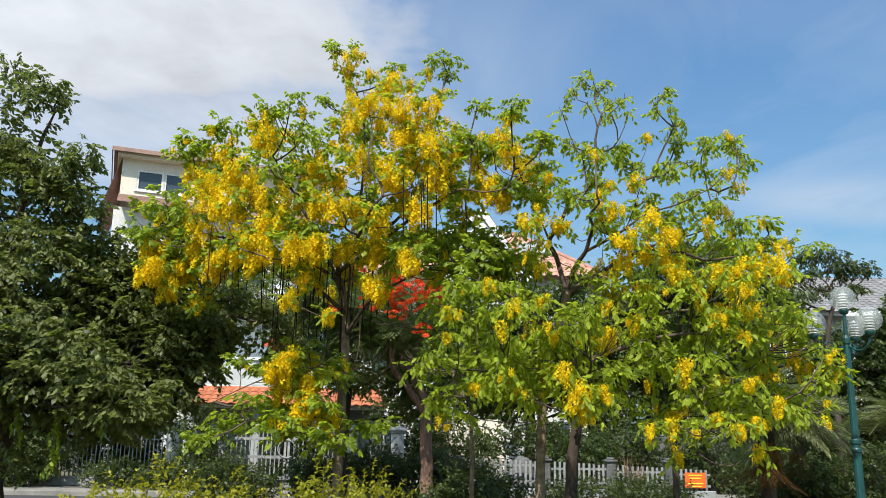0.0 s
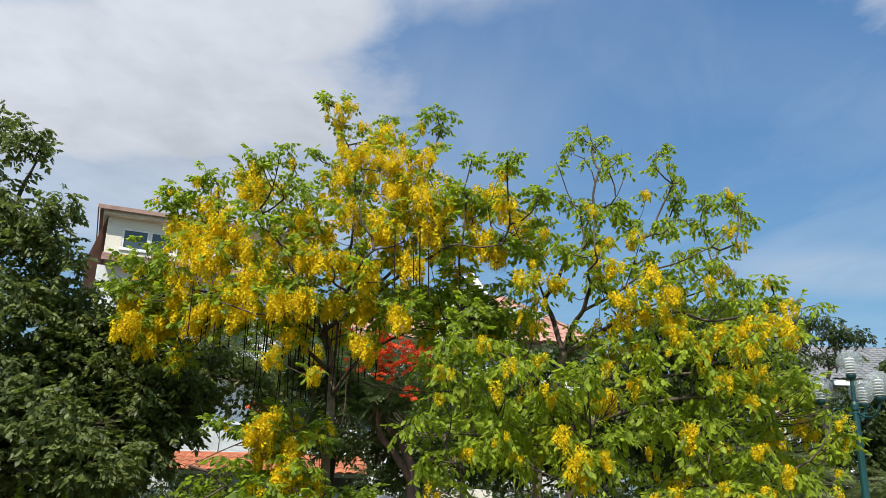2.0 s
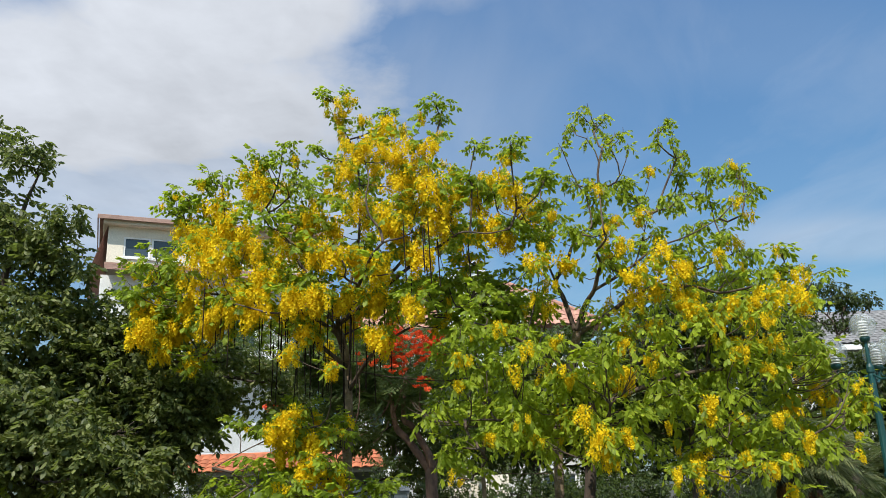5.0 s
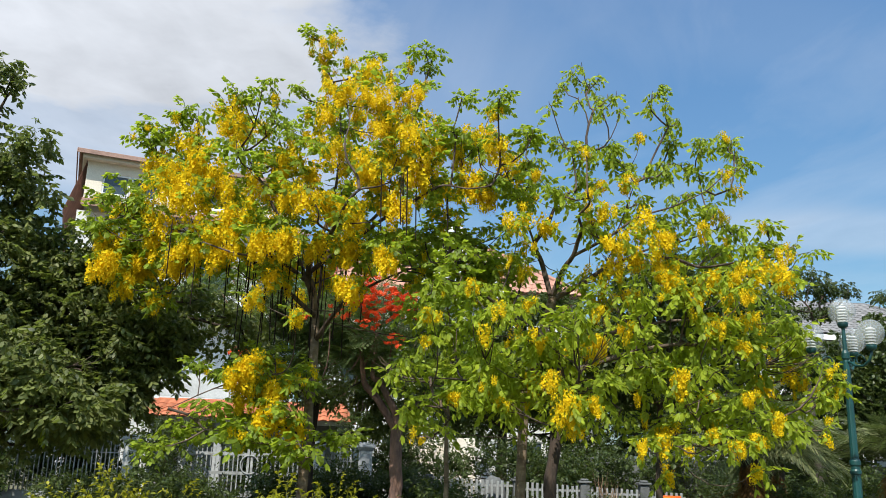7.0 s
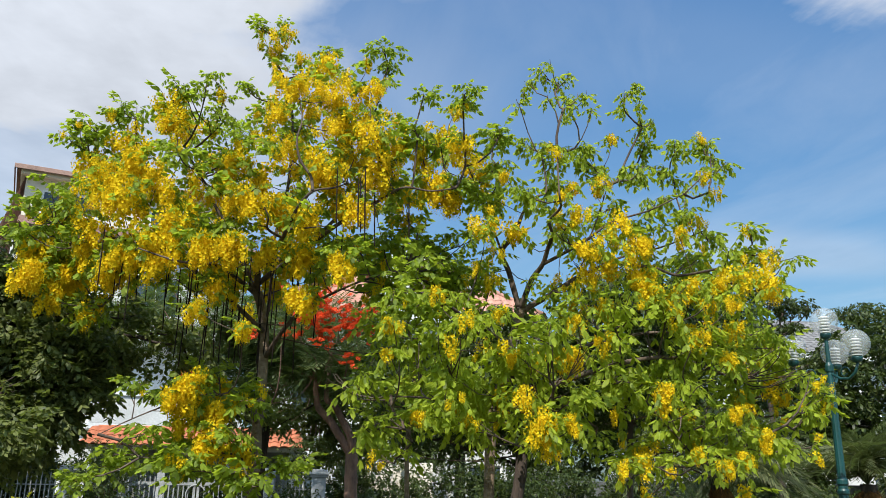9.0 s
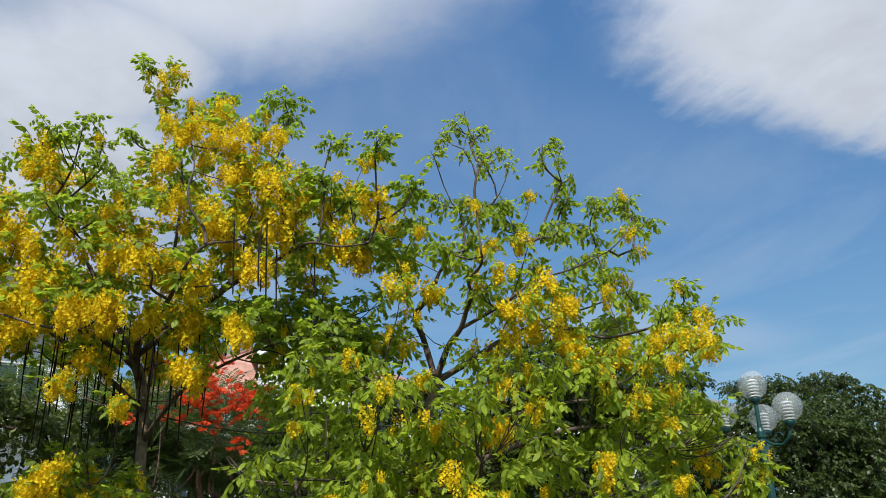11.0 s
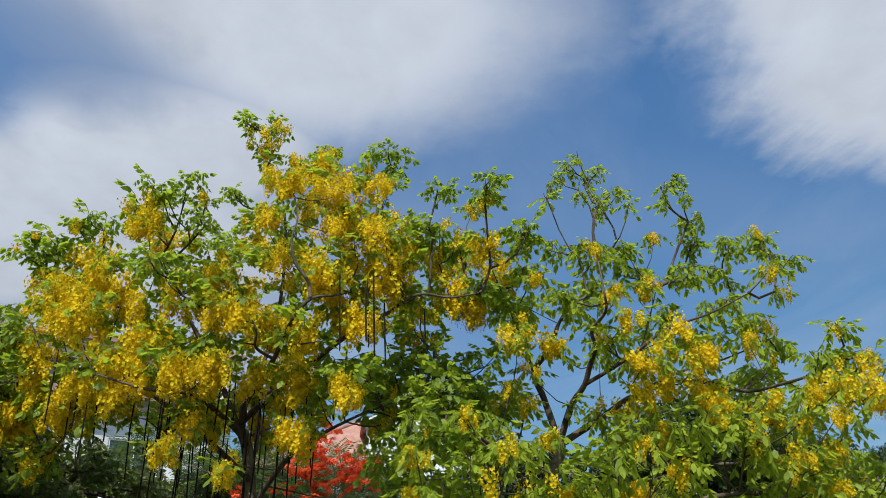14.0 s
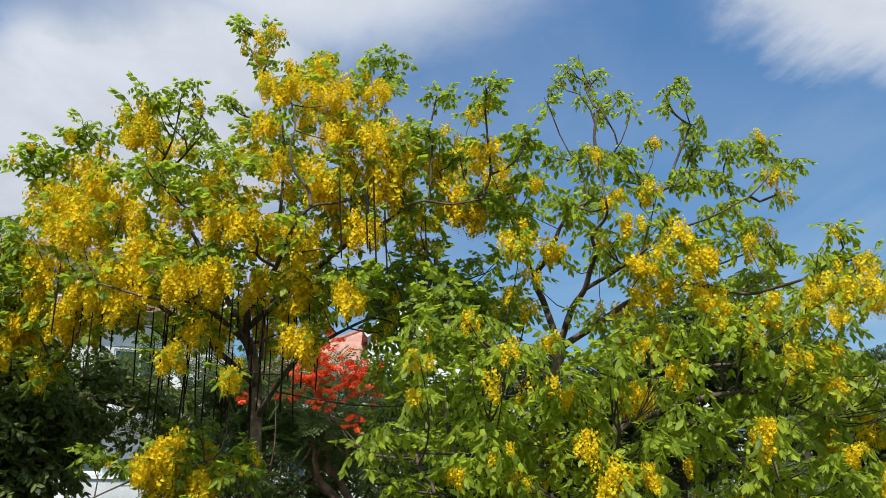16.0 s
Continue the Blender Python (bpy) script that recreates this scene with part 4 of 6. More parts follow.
villa_with_attic()
gate_lodge()
villa_with_gable()
villa_grey_roof(13.5, 35, 7.2, 12, 8, "pale villa with a grey tiled hip roof beyond the trees")
tagged(slab("garden_wall", (0.9, 29.5, 0, 3.4, 29.75, 2.4), M_CREAM, bevel=0.01), "cream plastered garden wall behind the fence", kind="structure")
# the wall's shade is in its dark colour, no tree casts it
tagged(slab("boundary_wall", (4.6, 28.6, 0, 30, 28.85, 1.9), M_SHADE_DARK, bevel=0.01), "grey boundary wall, shade put into its colour", kind="structure")


# ---- street lamp ----
def street_lamp(x, y):
    L = thing("street_lamp", (x, y, 0), "green fluted street lamp with four clear ribbed globes", "street lamp")
    part("base", lathe(bmesh.new(), [(0.16, 0), (0.16, 0.12), (0.12, 0.18), (0.09, 0.5), (0.06, 0.6)], (x, y, 0), 20), M_POLE, L)
    part("pole", lathe(bmesh.new(), [(0.052, 0.6), (0.048, 1.6), (0.045, 1.62)], (x, y, 0), 24, 0.06), M_POLE, L, smooth=False)
    part("ring", lathe(bmesh.new(), [(0.046, 1.6), (0.062, 1.62), (0.062, 1.65), (0.05, 1.67), (0.05, 1.7), (0.062, 1.72), (0.062, 1.76), (0.043, 1.79)], (x, y, 0), 20), M_POLE, L)
    part("pole", lathe(bmesh.new(), [(0.043, 1.79), (0.036, 2.9), (0.034, 2.92)], (x, y, 0), 24, 0.06), M_POLE, L)
    part("collar", lathe(bmesh.new(), [(0.034, 2.92), (0.046, 2.94), (0.046, 3.0), (0.026, 3.04), (0.02, 3.3)], (x, y, 0), 16), M_POLE, L)
    spots = [(x, y, 3.30)]
    for az in (167, 287, 47):
        c, s = math.cos(radians(az)), math.sin(radians(az))
        curve = [(x + c * r, y + s * r, z) for r, z in ((0.04, 2.9), (0.14, 2.84), (0.25, 2.83), (0.34, 2.89), (0.38, 2.99))]
        arm = tube("arm", curve, [0.015] * 5, M_POLE, L, 8)
        scroll = [(x + c * (0.2 + 0.07 * math.cos(t) * (1 - t / 9)), y + s * (0.2 + 0.07 * math.cos(t) * (1 - t / 9)), 2.9 + 0.07 * math.sin(t) * (1 - t / 9)) for t in np.linspace(0, 6, 14)]
        tube("scroll", scroll, [0.009] * 14, M_POLE, arm, 6)
        spots.append((x + c * 0.38, y + s * 0.38, 2.99))
    for gx, gy, gz in spots:
        part("cup", lathe(bmesh.new(), [(0.025, 0), (0.05, 0.015), (0.062, 0.05), (0.055, 0.066)], (gx, gy, gz), 18), M_POLE, L, smooth=True)
        R = 0.155
        prof = [(max(0.004, R * math.sin(a)), 0.062 + R * 0.94 - R * math.cos(a)) for a in np.linspace(0.37, math.pi, 13)]
        g = part("globe", lathe(bmesh.new(), prof, (gx, gy, gz), 24), M_GLOBE, L, "clear acrylic globe", smooth=True)
        fins = bmesh.new()
        for k in range(6):
            lathe(fins, [(0.03, 0.07 + k * 0.034), (0.06, 0.074 + k * 0.034), (0.06, 0.082 + k * 0.034), (0.03, 0.096 + k * 0.034)], (gx, gy, gz), 14)
        part("louvre", fins, M_FIN, g, "white ringed louvre")
    return L


street_lamp(5.78, 10.6)

# ends of the boughs: x, y, z and spread of each, in metres
gold_leafy_0 = [(1.05, 10.09, 3.39, 0.19), (1.1, 10.48, 3.88, 0.25), (0.71, 11.49, 3.93, 0.23), (1.25, 11.46, 3.94, 0.22), (1.6, 11.16, 3.96, 0.21), (1.94, 11.43, 3.99, 0.08), (0.36, 10.37, 4.06, 0.21), (0.1, 10.86, 4.09, 0.18), (1.45, 10.75, 4.1, 0.17), (-1.86, 11.15, 4.27, 0.22), (-0.86, 10.27, 4.29, 0.17), (0.85, 11.36, 4.3, 0.31), (-2.97, 11.36, 4.3, 0.23), (1.31, 11.16, 4.31, 0.21), (-3.25, 11.26, 4.42, 0.19), (0.54, 11.52, 4.42, 0.27), (0.98, 10.98, 4.45, 0.21), (1.65, 11.24, 4.49, 0.18), (-2.99, 11.29, 4.83, 0.27), (0.81, 10.59, 4.87, 0.18), (1.51, 10.3, 4.87, 0.15), (-1.43, 10.15, 4.89, 0.17)]
gold_leafy_1 = [(-0.41, 11.5, 4.96, 0.23), (-3.57, 12.25, 4.97, 0.21), (1.31, 10.5, 5.38, 0.15), (1.01, 10.24, 5.43, 0.21), (1.95, 10.36, 5.47, 0.21), (-1.21, 11.39, 5.48, 0.19), (-1.15, 10.38, 5.54, 0.17), (-1.03, 11.84, 6.0, 0.26), (1.18, 10.28, 5.84, 0.17), (-1.33, 10.68, 6.05, 0.17), (-2.69, 11.3, 5.7, 0.23), (-2.77, 11.1, 5.51, 0.2), (-0.29, 11.46, 5.95, 0.19), (0.51, 11.09, 5.95, 0.15), (-1.52, 10.36, 5.83, 0.18), (-2.3, 11.24, 5.85, 0.24), (-0.97, 11.34, 6.37, 0.11), (1.54, 9.8, 5.71, 0.11), (-0.0, 10.98, 6.76, 0.11), (0.75, 11.68, 6.94, 0.18), (0.7, 11.48, 7.13, 0.24), (-0.78, 10.6, 6.82, 0.12)]
gold_blossom_0 = [(-0.65, 10.1, 3.08, 0.09), (-1.14, 10.23, 3.3, 0.12), (-0.12, 10.55, 3.51, 0.18), (-1.0, 10.53, 3.56, 0.13), (-2.88, 11.24, 3.58, 0.14), (-3.05, 11.06, 3.77, 0.19), (0.3, 10.07, 3.78, 0.15), (-2.3, 11.09, 3.86, 0.25), (-1.54, 10.35, 3.87, 0.23), (-1.08, 10.05, 3.88, 0.22), (-0.82, 10.07, 3.89, 0.17), (-2.9, 11.49, 3.94, 0.25), (-0.54, 10.37, 3.97, 0.15), (-3.13, 11.44, 4.16, 0.25), (0.39, 10.23, 4.42, 0.19), (-0.72, 10.14, 4.44, 0.22), (-0.47, 10.54, 4.45, 0.23), (-2.02, 10.48, 4.47, 0.27), (0.24, 10.54, 4.69, 0.27), (1.46, 10.5, 4.71, 0.15), (-2.28, 10.7, 4.75, 0.27), (1.24, 10.47, 4.84, 0.2)]
gold_blossom_1 = [(0.03, 10.15, 4.86, 0.26), (0.66, 10.24, 4.9, 0.23), (-1.9, 10.73, 5.0, 0.25), (0.37, 10.45, 5.11, 0.27), (-0.36, 10.55, 5.13, 0.27), (1.13, 10.44, 5.13, 0.15), (1.56, 10.11, 5.14, 0.19), (-2.63, 11.25, 5.15, 0.23), (0.8, 10.33, 5.23, 0.23), (-1.56, 10.3, 5.35, 0.17), (0.08, 10.3, 5.36, 0.26), (-1.61, 10.4, 5.54, 0.23), (0.32, 10.48, 5.62, 0.27), (1.51, 9.96, 5.54, 0.08), (-0.35, 10.05, 5.74, 0.19), (0.21, 10.23, 5.75, 0.24), (-0.15, 10.41, 5.77, 0.26), (0.53, 10.21, 5.83, 0.15), (-0.55, 11.14, 6.44, 0.17), (-0.61, 10.66, 6.63, 0.21)]
gold_mixed_0 = [(-1.84, 10.42, 4.02, 0.27), (-0.18, 10.66, 4.04, 0.21), (-1.43, 10.41, 4.24, 0.23), (-2.53, 11.15, 4.26, 0.28), (-0.1, 10.29, 4.32, 0.23), (-2.88, 11.53, 4.58, 0.29), (-1.74, 10.56, 4.65, 0.25), (-1.16, 10.27, 4.65, 0.23), (-1.0, 11.08, 5.21, 0.28), (-0.74, 11.55, 5.21, 0.29), (1.8, 10.85, 5.21, 0.18), (0.58, 10.12, 5.3, 0.22), (-2.28, 11.28, 5.49, 0.27), (-1.54, 11.44, 5.73, 0.23), (-0.56, 10.94, 5.74, 0.22), (1.56, 11.53, 5.85, 0.22), (-0.03, 10.56, 6.24, 0.18), (-0.64, 10.74, 6.48, 0.09), (-0.33, 11.06, 6.62, 0.09), (-0.43, 10.52, 6.63, 0.09), (0.47, 11.72, 6.98, 0.09), (0.7, 11.1, 6.37, 0.09), (0.24, 11.64, 6.73, 0.09), (-0.68, 11.5, 6.21, 0.09), (-1.14, 10.72, 5.86, 0.09), (-2.46, 11.16, 5.77, 0.09), (-0.84, 11.4, 6.03, 0.09), (1.5, 10.56, 5.8, 0.09)]
gold_low_leafy_0 = [(-0.58, 10.73, 1.69, 0.23), (-2.24, 10.8, 1.7, 0.17), (-0.88, 11.46, 1.8, 0.18), (-0.27, 11.09, 1.9, 0.15), (-0.11, 11.37, 1.91, 0.15), (-1.21, 10.74, 1.92, 0.26), (-2.05, 11.43, 1.92, 0.22), (-1.62, 11.04, 2.02, 0.27), (-1.27, 11.05, 2.06, 0.16), (-0.82, 10.79, 2.2, 0.16), (-1.19, 11.33, 2.47, 0.17), (-0.58, 11.06, 2.57, 0.21), (-1.83, 11.2, 2.63, 0.14), (-1.57, 11.36, 2.65, 0.18), (-1.06, 11.29, 2.87, 0.15)]
gold_low_blossom_0 = [(-0.69, 10.98, 1.93, 0.15), (-0.96, 10.83, 2.06, 0.17), (-1.26, 10.94, 2.27, 0.15), (-0.91, 10.94, 2.34, 0.17), (-1.32, 10.78, 2.43, 0.17), (-1.18, 10.74, 2.6, 0.17)]
gold_low_mixed_0 = [(-1.07, 11.48, 2.63, 0.19)]
gold_leafy_2 = [(1.38, 11.3, 4.34, 0.18), (1.58, 11.3, 4.15, 0.18), (1.46, 11.3, 3.91, 0.19), (1.7, 11.2, 3.75, 0.16), (1.5, 11.2, 3.64, 0.18), (1.31, 11.3, 4.1, 0.18), (1.84, 11.2, 3.6, 0.14)]
green_leafy_0 = [(1.52, 10.15, 3.54, 0.14), (4.65, 9.53, 3.59, 0.11), (4.6, 9.39, 3.72, 0.14), (2.73, 10.8, 3.76, 0.13), (4.15, 9.52, 3.88, 0.15), (1.95, 10.74, 3.88, 0.07), (2.39, 10.75, 3.89, 0.07), (4.52, 9.46, 3.93, 0.11), (4.32, 9.53, 3.95, 0.11), (1.75, 10.59, 3.96, 0.08), (4.79, 9.58, 4.0, 0.08), (2.89, 10.68, 4.08, 0.1), (4.33, 9.44, 4.16, 0.08), (4.01, 10.84, 4.18, 0.2), (4.32, 10.66, 4.22, 0.2), (2.62, 10.23, 4.29, 0.18), (4.55, 10.82, 4.56, 0.15), (3.76, 10.69, 4.59, 0.2), (4.2, 10.46, 4.61, 0.18), (2.16, 9.97, 4.64, 0.15), (1.9, 10.55, 4.73, 0.16), (3.75, 10.26, 4.76, 0.14)]
green_leafy_1 = [(3.26, 10.71, 4.81, 0.17), (1.71, 10.48, 4.85, 0.13), (4.32, 10.16, 4.89, 0.08), (2.57, 10.59, 5.06, 0.18), (3.51, 10.48, 5.21, 0.2), (2.59, 10.28, 5.26, 0.19), (2.03, 10.66, 5.27, 0.14), (4.11, 10.72, 5.3, 0.14), (3.22, 10.79, 5.3, 0.17), (4.42, 9.98, 5.09, 0.1), (3.06, 10.71, 5.51, 0.2), (3.82, 10.56, 5.58, 0.14), (4.39, 10.42, 5.55, 0.14), (4.2, 10.62, 5.57, 0.16), (2.95, 10.82, 6.06, 0.07), (2.43, 10.98, 5.67, 0.18), (2.16, 10.26, 5.86, 0.08), (2.05, 10.97, 5.74, 0.15), (3.47, 10.4, 5.87, 0.08), (3.75, 10.36, 5.71, 0.12), (2.7, 10.4, 5.87, 0.08), (3.09, 10.48, 5.93, 0.07)]
green_leafy_2 = [(3.58, 10.12, 5.93, 0.07), (2.53, 10.27, 5.95, 0.08), (2.94, 10.46, 6.1, 0.1), (3.92, 11.03, 6.1, 0.07), (3.48, 10.37, 6.13, 0.06), (2.28, 10.38, 6.16, 0.09), (3.34, 10.18, 5.95, 0.08), (2.73, 10.54, 6.29, 0.1), (3.13, 10.75, 6.29, 0.08), (2.84, 10.49, 6.38, 0.08), (3.61, 10.3, 6.17, 0.09), (2.61, 10.45, 6.5, 0.07), (2.5, 10.52, 6.43, 0.12), (2.91, 10.94, 6.34, 0.09), (4.46, 10.34, 5.39, 0.09)]
green_blossom_0 = [(3.52, 10.04, 3.63, 0.15), (4.3, 9.43, 3.66, 0.14), (3.5, 10.21, 3.81, 0.15), (3.39, 10.02, 4.11, 0.15), (3.92, 10.13, 4.29, 0.1), (2.78, 9.97, 4.44, 0.11), (2.58, 9.98, 4.61, 0.06), (2.78, 10.23, 4.8, 0.08), (3.1, 10.25, 4.86, 0.11), (1.99, 10.2, 4.89, 0.08), (4.17, 9.96, 4.95, 0.07), (3.41, 10.68, 5.62, 0.06)]
green_mixed_0 = [(4.05, 9.17, 3.54, 0.15), (4.4, 9.23, 3.56, 0.15), (4.15, 10.46, 3.8, 0.18), (2.92, 10.37, 3.83, 0.18), (3.34, 10.6, 4.03, 0.18), (2.91, 10.02, 4.1, 0.19), (1.98, 10.62, 4.15, 0.1), (2.17, 10.47, 4.34, 0.17), (1.78, 10.2, 4.34, 0.18), (3.22, 10.1, 4.34, 0.18)]
green_low_leafy_0 = [(3.71, 10.29, 1.85, 0.15), (0.79, 10.88, 1.95, 0.18), (1.02, 10.01, 2.06, 0.19), (2.91, 10.02, 2.09, 0.2), (4.96, 9.82, 2.09, 0.16), (4.33, 9.96, 2.11, 0.2), (3.67, 10.77, 2.13, 0.2), (1.14, 9.87, 2.18, 0.17), (0.57, 10.13, 2.19, 0.15), (4.08, 9.8, 2.23, 0.18), (1.52, 9.82, 2.25, 0.16), (0.83, 10.13, 2.26, 0.18), (2.41, 10.1, 2.28, 0.18), (5.07, 10.86, 2.3, 0.22), (3.93, 10.29, 2.32, 0.22), (3.28, 10.62, 2.33, 0.21), (1.75, 10.64, 2.37, 0.21), (5.45, 11.21, 2.4, 0.26), (1.3, 9.55, 2.41, 0.2), (2.49, 9.57, 2.44, 0.15), (2.76, 9.9, 2.47, 0.23), (0.49, 9.77, 2.54, 0.17)]
green_low_leafy_1 = [(2.52, 10.31, 2.56, 0.23), (5.63, 11.09, 2.57, 0.18), (1.87, 10.0, 2.59, 0.23), (3.77, 9.6, 2.59, 0.22), (3.42, 10.32, 2.65, 0.22), (2.31, 10.64, 2.66, 0.21), (1.45, 9.8, 2.69, 0.22), (4.44, 10.83, 2.71, 0.25), (3.05, 10.21, 2.76, 0.23), (0.28, 10.87, 2.78, 0.15), (2.13, 9.95, 2.85, 0.23), (3.85, 10.36, 2.86, 0.24), (4.67, 10.85, 2.86, 0.23), (2.69, 9.52, 2.87, 0.22), (1.32, 10.57, 2.91, 0.21), (5.61, 11.21, 2.92, 0.23), (1.81, 10.0, 2.98, 0.23), (3.58, 10.84, 2.98, 0.25), (4.31, 10.84, 3.0, 0.25), (5.24, 10.95, 3.03, 0.24), (2.29, 9.43, 3.04, 0.21), (5.19, 11.35, 3.07, 0.26)]
green_low_leafy_2 = [(3.21, 10.26, 3.11, 0.23), (1.41, 9.38, 3.06, 0.18), (4.24, 10.24, 3.2, 0.23), (1.2, 10.75, 3.21, 0.23), (4.55, 10.31, 3.21, 0.23), (3.67, 10.62, 3.24, 0.24), (5.37, 11.01, 3.24, 0.16), (2.15, 10.05, 3.13, 0.15), (2.99, 9.4, 3.3, 0.18), (1.72, 9.83, 3.19, 0.14), (3.68, 9.94, 3.41, 0.23), (2.8, 10.19, 3.44, 0.19), (0.8, 9.74, 3.45, 0.2), (5.35, 11.29, 3.53, 0.21)]
green_low_leafy_3 = [(5.3, 10.1, 2.77, 0.13), (5.13, 10.1, 2.91, 0.14), (5.35, 10.1, 2.55, 0.13), (5.1, 10.3, 3.2, 0.05), (5.2, 10.15, 2.4, 0.14), (1.89, 10.4, 2.59, 0.2), (1.66, 10.2, 2.47, 0.2), (2.04, 10.5, 2.37, 0.17), (1.5, 10.3, 2.41, 0.18), (1.93, 10.9, 2.45, 0.13), (1.78, 10.6, 2.75, 0.2)]
green_low_blossom_0 = [(3.79, 9.19, 1.81, 0.08), (2.93, 9.43, 1.83, 0.06), (4.11, 9.44, 1.91, 0.07), (3.68, 9.43, 1.93, 0.09), (2.22, 9.37, 1.97, 0.11), (4.41, 9.52, 2.1, 0.09), (2.12, 9.28, 2.17, 0.15), (2.44, 9.35, 2.18, 0.09), (1.04, 9.41, 2.22, 0.07), (4.01, 9.28, 2.32, 0.09), (2.02, 9.35, 2.41, 0.11), (3.23, 9.09, 2.41, 0.13), (5.0, 11.16, 2.64, 0.16), (5.51, 11.13, 2.68, 0.11), (2.54, 9.8, 2.81, 0.18), (0.75, 9.11, 2.74, 0.04), (3.97, 9.31, 2.81, 0.09), (5.28, 10.92, 2.81, 0.13), (1.96, 9.56, 2.86, 0.09), (2.81, 9.5, 3.0, 0.11), (0.78, 9.17, 3.01, 0.1), (3.66, 9.21, 3.04, 0.09)]
green_low_blossom_1 = [(2.52, 9.32, 3.12, 0.09), (1.78, 9.34, 3.21, 0.06), (1.19, 9.42, 3.35, 0.09), (3.93, 9.04, 3.32, 0.09), (5.41, 11.27, 3.37, 0.11), (3.9, 9.26, 3.55, 0.07)]

# ---- the two golden shower trees ----
def nearness(p):
    return p.y + 0.35 * abs(p.x - 1.0)


def crown(tree, leafy, blossom, mixed, leaf_sprigs, leaf_size, fill, dense=1.0, lift=(-25, 55), low=2.9, spray=99.0, leaf_paint=None):
    """Leaves and hanging blossom on the ends of the boughs; fill: how much stands behind the outer boughs."""
    leaves, flowers, ends = [], [], []
    bloom = 1.0 if tree is gold else 0.65
    for group, kind in ((leafy, "l"), (blossom, "b"), (mixed, "m")):
        for x, y, z, r in group:
            p = Vector((x, y, z))
            ends.append(tuple(p))
            s = leaf_size * max(0.85, min(1.1, r / 0.2)) * (1.12 if z < low else 1.0 if z < 5.0 else 0.92 if z < 5.9 else 0.8)
            if kind == "l" and z > spray:
                # slender shoots that fan out, each with its own tuft
                for _ in range(4 if r > 0.12 else 2 if r > 0.08 else 1):
                    v = rvec()
                    q = p + Vector((v.x, v.y, v.z * 0.7)) * r * 0.9 - Vector((0, 0, 0.03))
                    ends.append(tuple(q))
                    leaves += leaf_poses(q, r * 0.3, int(5 + 16 * r), len(leaf_sprigs), s, (-60, 40))
            elif kind == "l" and spray < 99:
                # tufts at the ends of short forking twigs, with gaps between
                for _ in range(4):
                    v = rvec()
                    q = p + Vector((v.x, v.y, v.z * 0.9)) * r * 0.95
                    ends.append(tuple(q))
                    if noise.noise(q * 2.6) < -0.12:
                        continue
                    leaves += leaf_poses(q, r * 0.5, int(dense * (4 + 20 * r)), len(leaf_sprigs), s, lift)
            elif kind == "l":
                for _ in range(5):
                    v = rvec()
                    q = p + Vector((v.x, v.y, v.z * 0.9)) * r * (0.7 if z > 5.3 else 0.95) - Vector((0, 0, 0.04))
                    ends.append(tuple(q))
                    leaves += leaf_poses(q, r * 0.45, int(dense * (3 + 16 * r)), len(leaf_sprigs), s, lift)
            elif kind == "b":
                airy = 0.6 if z > 6.2 else 0.85 if z > 5.0 else 1.0
                flowers += raceme_poses(p, r, int(airy * bloom * (5 + 70 * r)), airy * max(0.6, min(1.0, r / 0.17)))
                leaves += leaf_poses(p + Vector((0, 0.3 * r, r * 0.5)), r * 1.3, int(6 + 40 * r), len(leaf_sprigs), s, lift)
            else:
                flowers += raceme_poses(p, r, int(bloom * (3 + 44 * r)), max(0.6, min(1.0, r / 0.17)))
                leaves += leaf_poses(p, r * 1.1, int(dense * (6 + 54 * r)), len(leaf_sprigs), s, lift)
            if kind == "l" and z < 5.6 and rnd.random() < (0.45 if tree is gold else 0.3):
                # a few short chains among the leaves
                flowers += raceme_poses(p + Vector((0, -0.1, -0.05)), r, rnd.randint(1, 4), rnd.uniform(0.5, 0.85))
            for _ in range(int(fill(p) + rnd.random())):
                q = p + Vector((rnd.uniform(-0.4, 0.4), rnd.uniform(0.2, 1.5), rnd.uniform(-0.38, 0.2)))
                if -0.6 < q.x < 0.95 and q.z < 3.95 and tree is gold:
                    continue  # the flame tree shows through here
                if tree is not gold and q.x < 0.8 and q.z < 3.1:
                    continue  # the flame tree's trunk stands clear here
                ends.append(tuple(q))
                leaves += leaf_poses(q, r, int(dense * (6 + 56 * r)), len(leaf_sprigs), s, lift)
                if kind != "l":
                    flowers += raceme_poses(q, r, int(1 + 24 * r), 0.9)
    tree.twigs(ends, 0.0032)
    tree.set_pieces("leaf", leaf_sprigs, leaves, leaf_paint or M_GOLD_LEAF, 280, ("crown", "bright green compound leaves"), nearness)
    tree.set_pieces("flower_chain", RACEME, flowers, M_PETAL, 280, ("blossom", "hanging chains of golden blossom"), nearness)


def pods(tree, spots):
    """Long black seed pods that hang from the boughs."""
    for x, y, z, n in spots:
        for k in range(n):
            L = rnd.uniform(0.4, 0.72)
            p = Vector((x + rnd.uniform(-0.24, 0.24), y + rnd.uniform(-0.4, 0.3), z + rnd.uniform(-0.12, 0.12)))
            sway = Vector((rnd.uniform(-0.025, 0.025), rnd.uniform(-0.025, 0.025), 0))
            tube("seed_pod", [p + Vector((0, 0, 0.07)), p, p + sway * 0.4 - Vector((0, 0, L * 0.5)), p + sway - Vector((0, 0, L)), p + sway - Vector((0, 0, L + 0.02))],
                 [0.0025, 0.007, 0.0078, 0.007, 0.002], M_POD, tree.ob, 6)


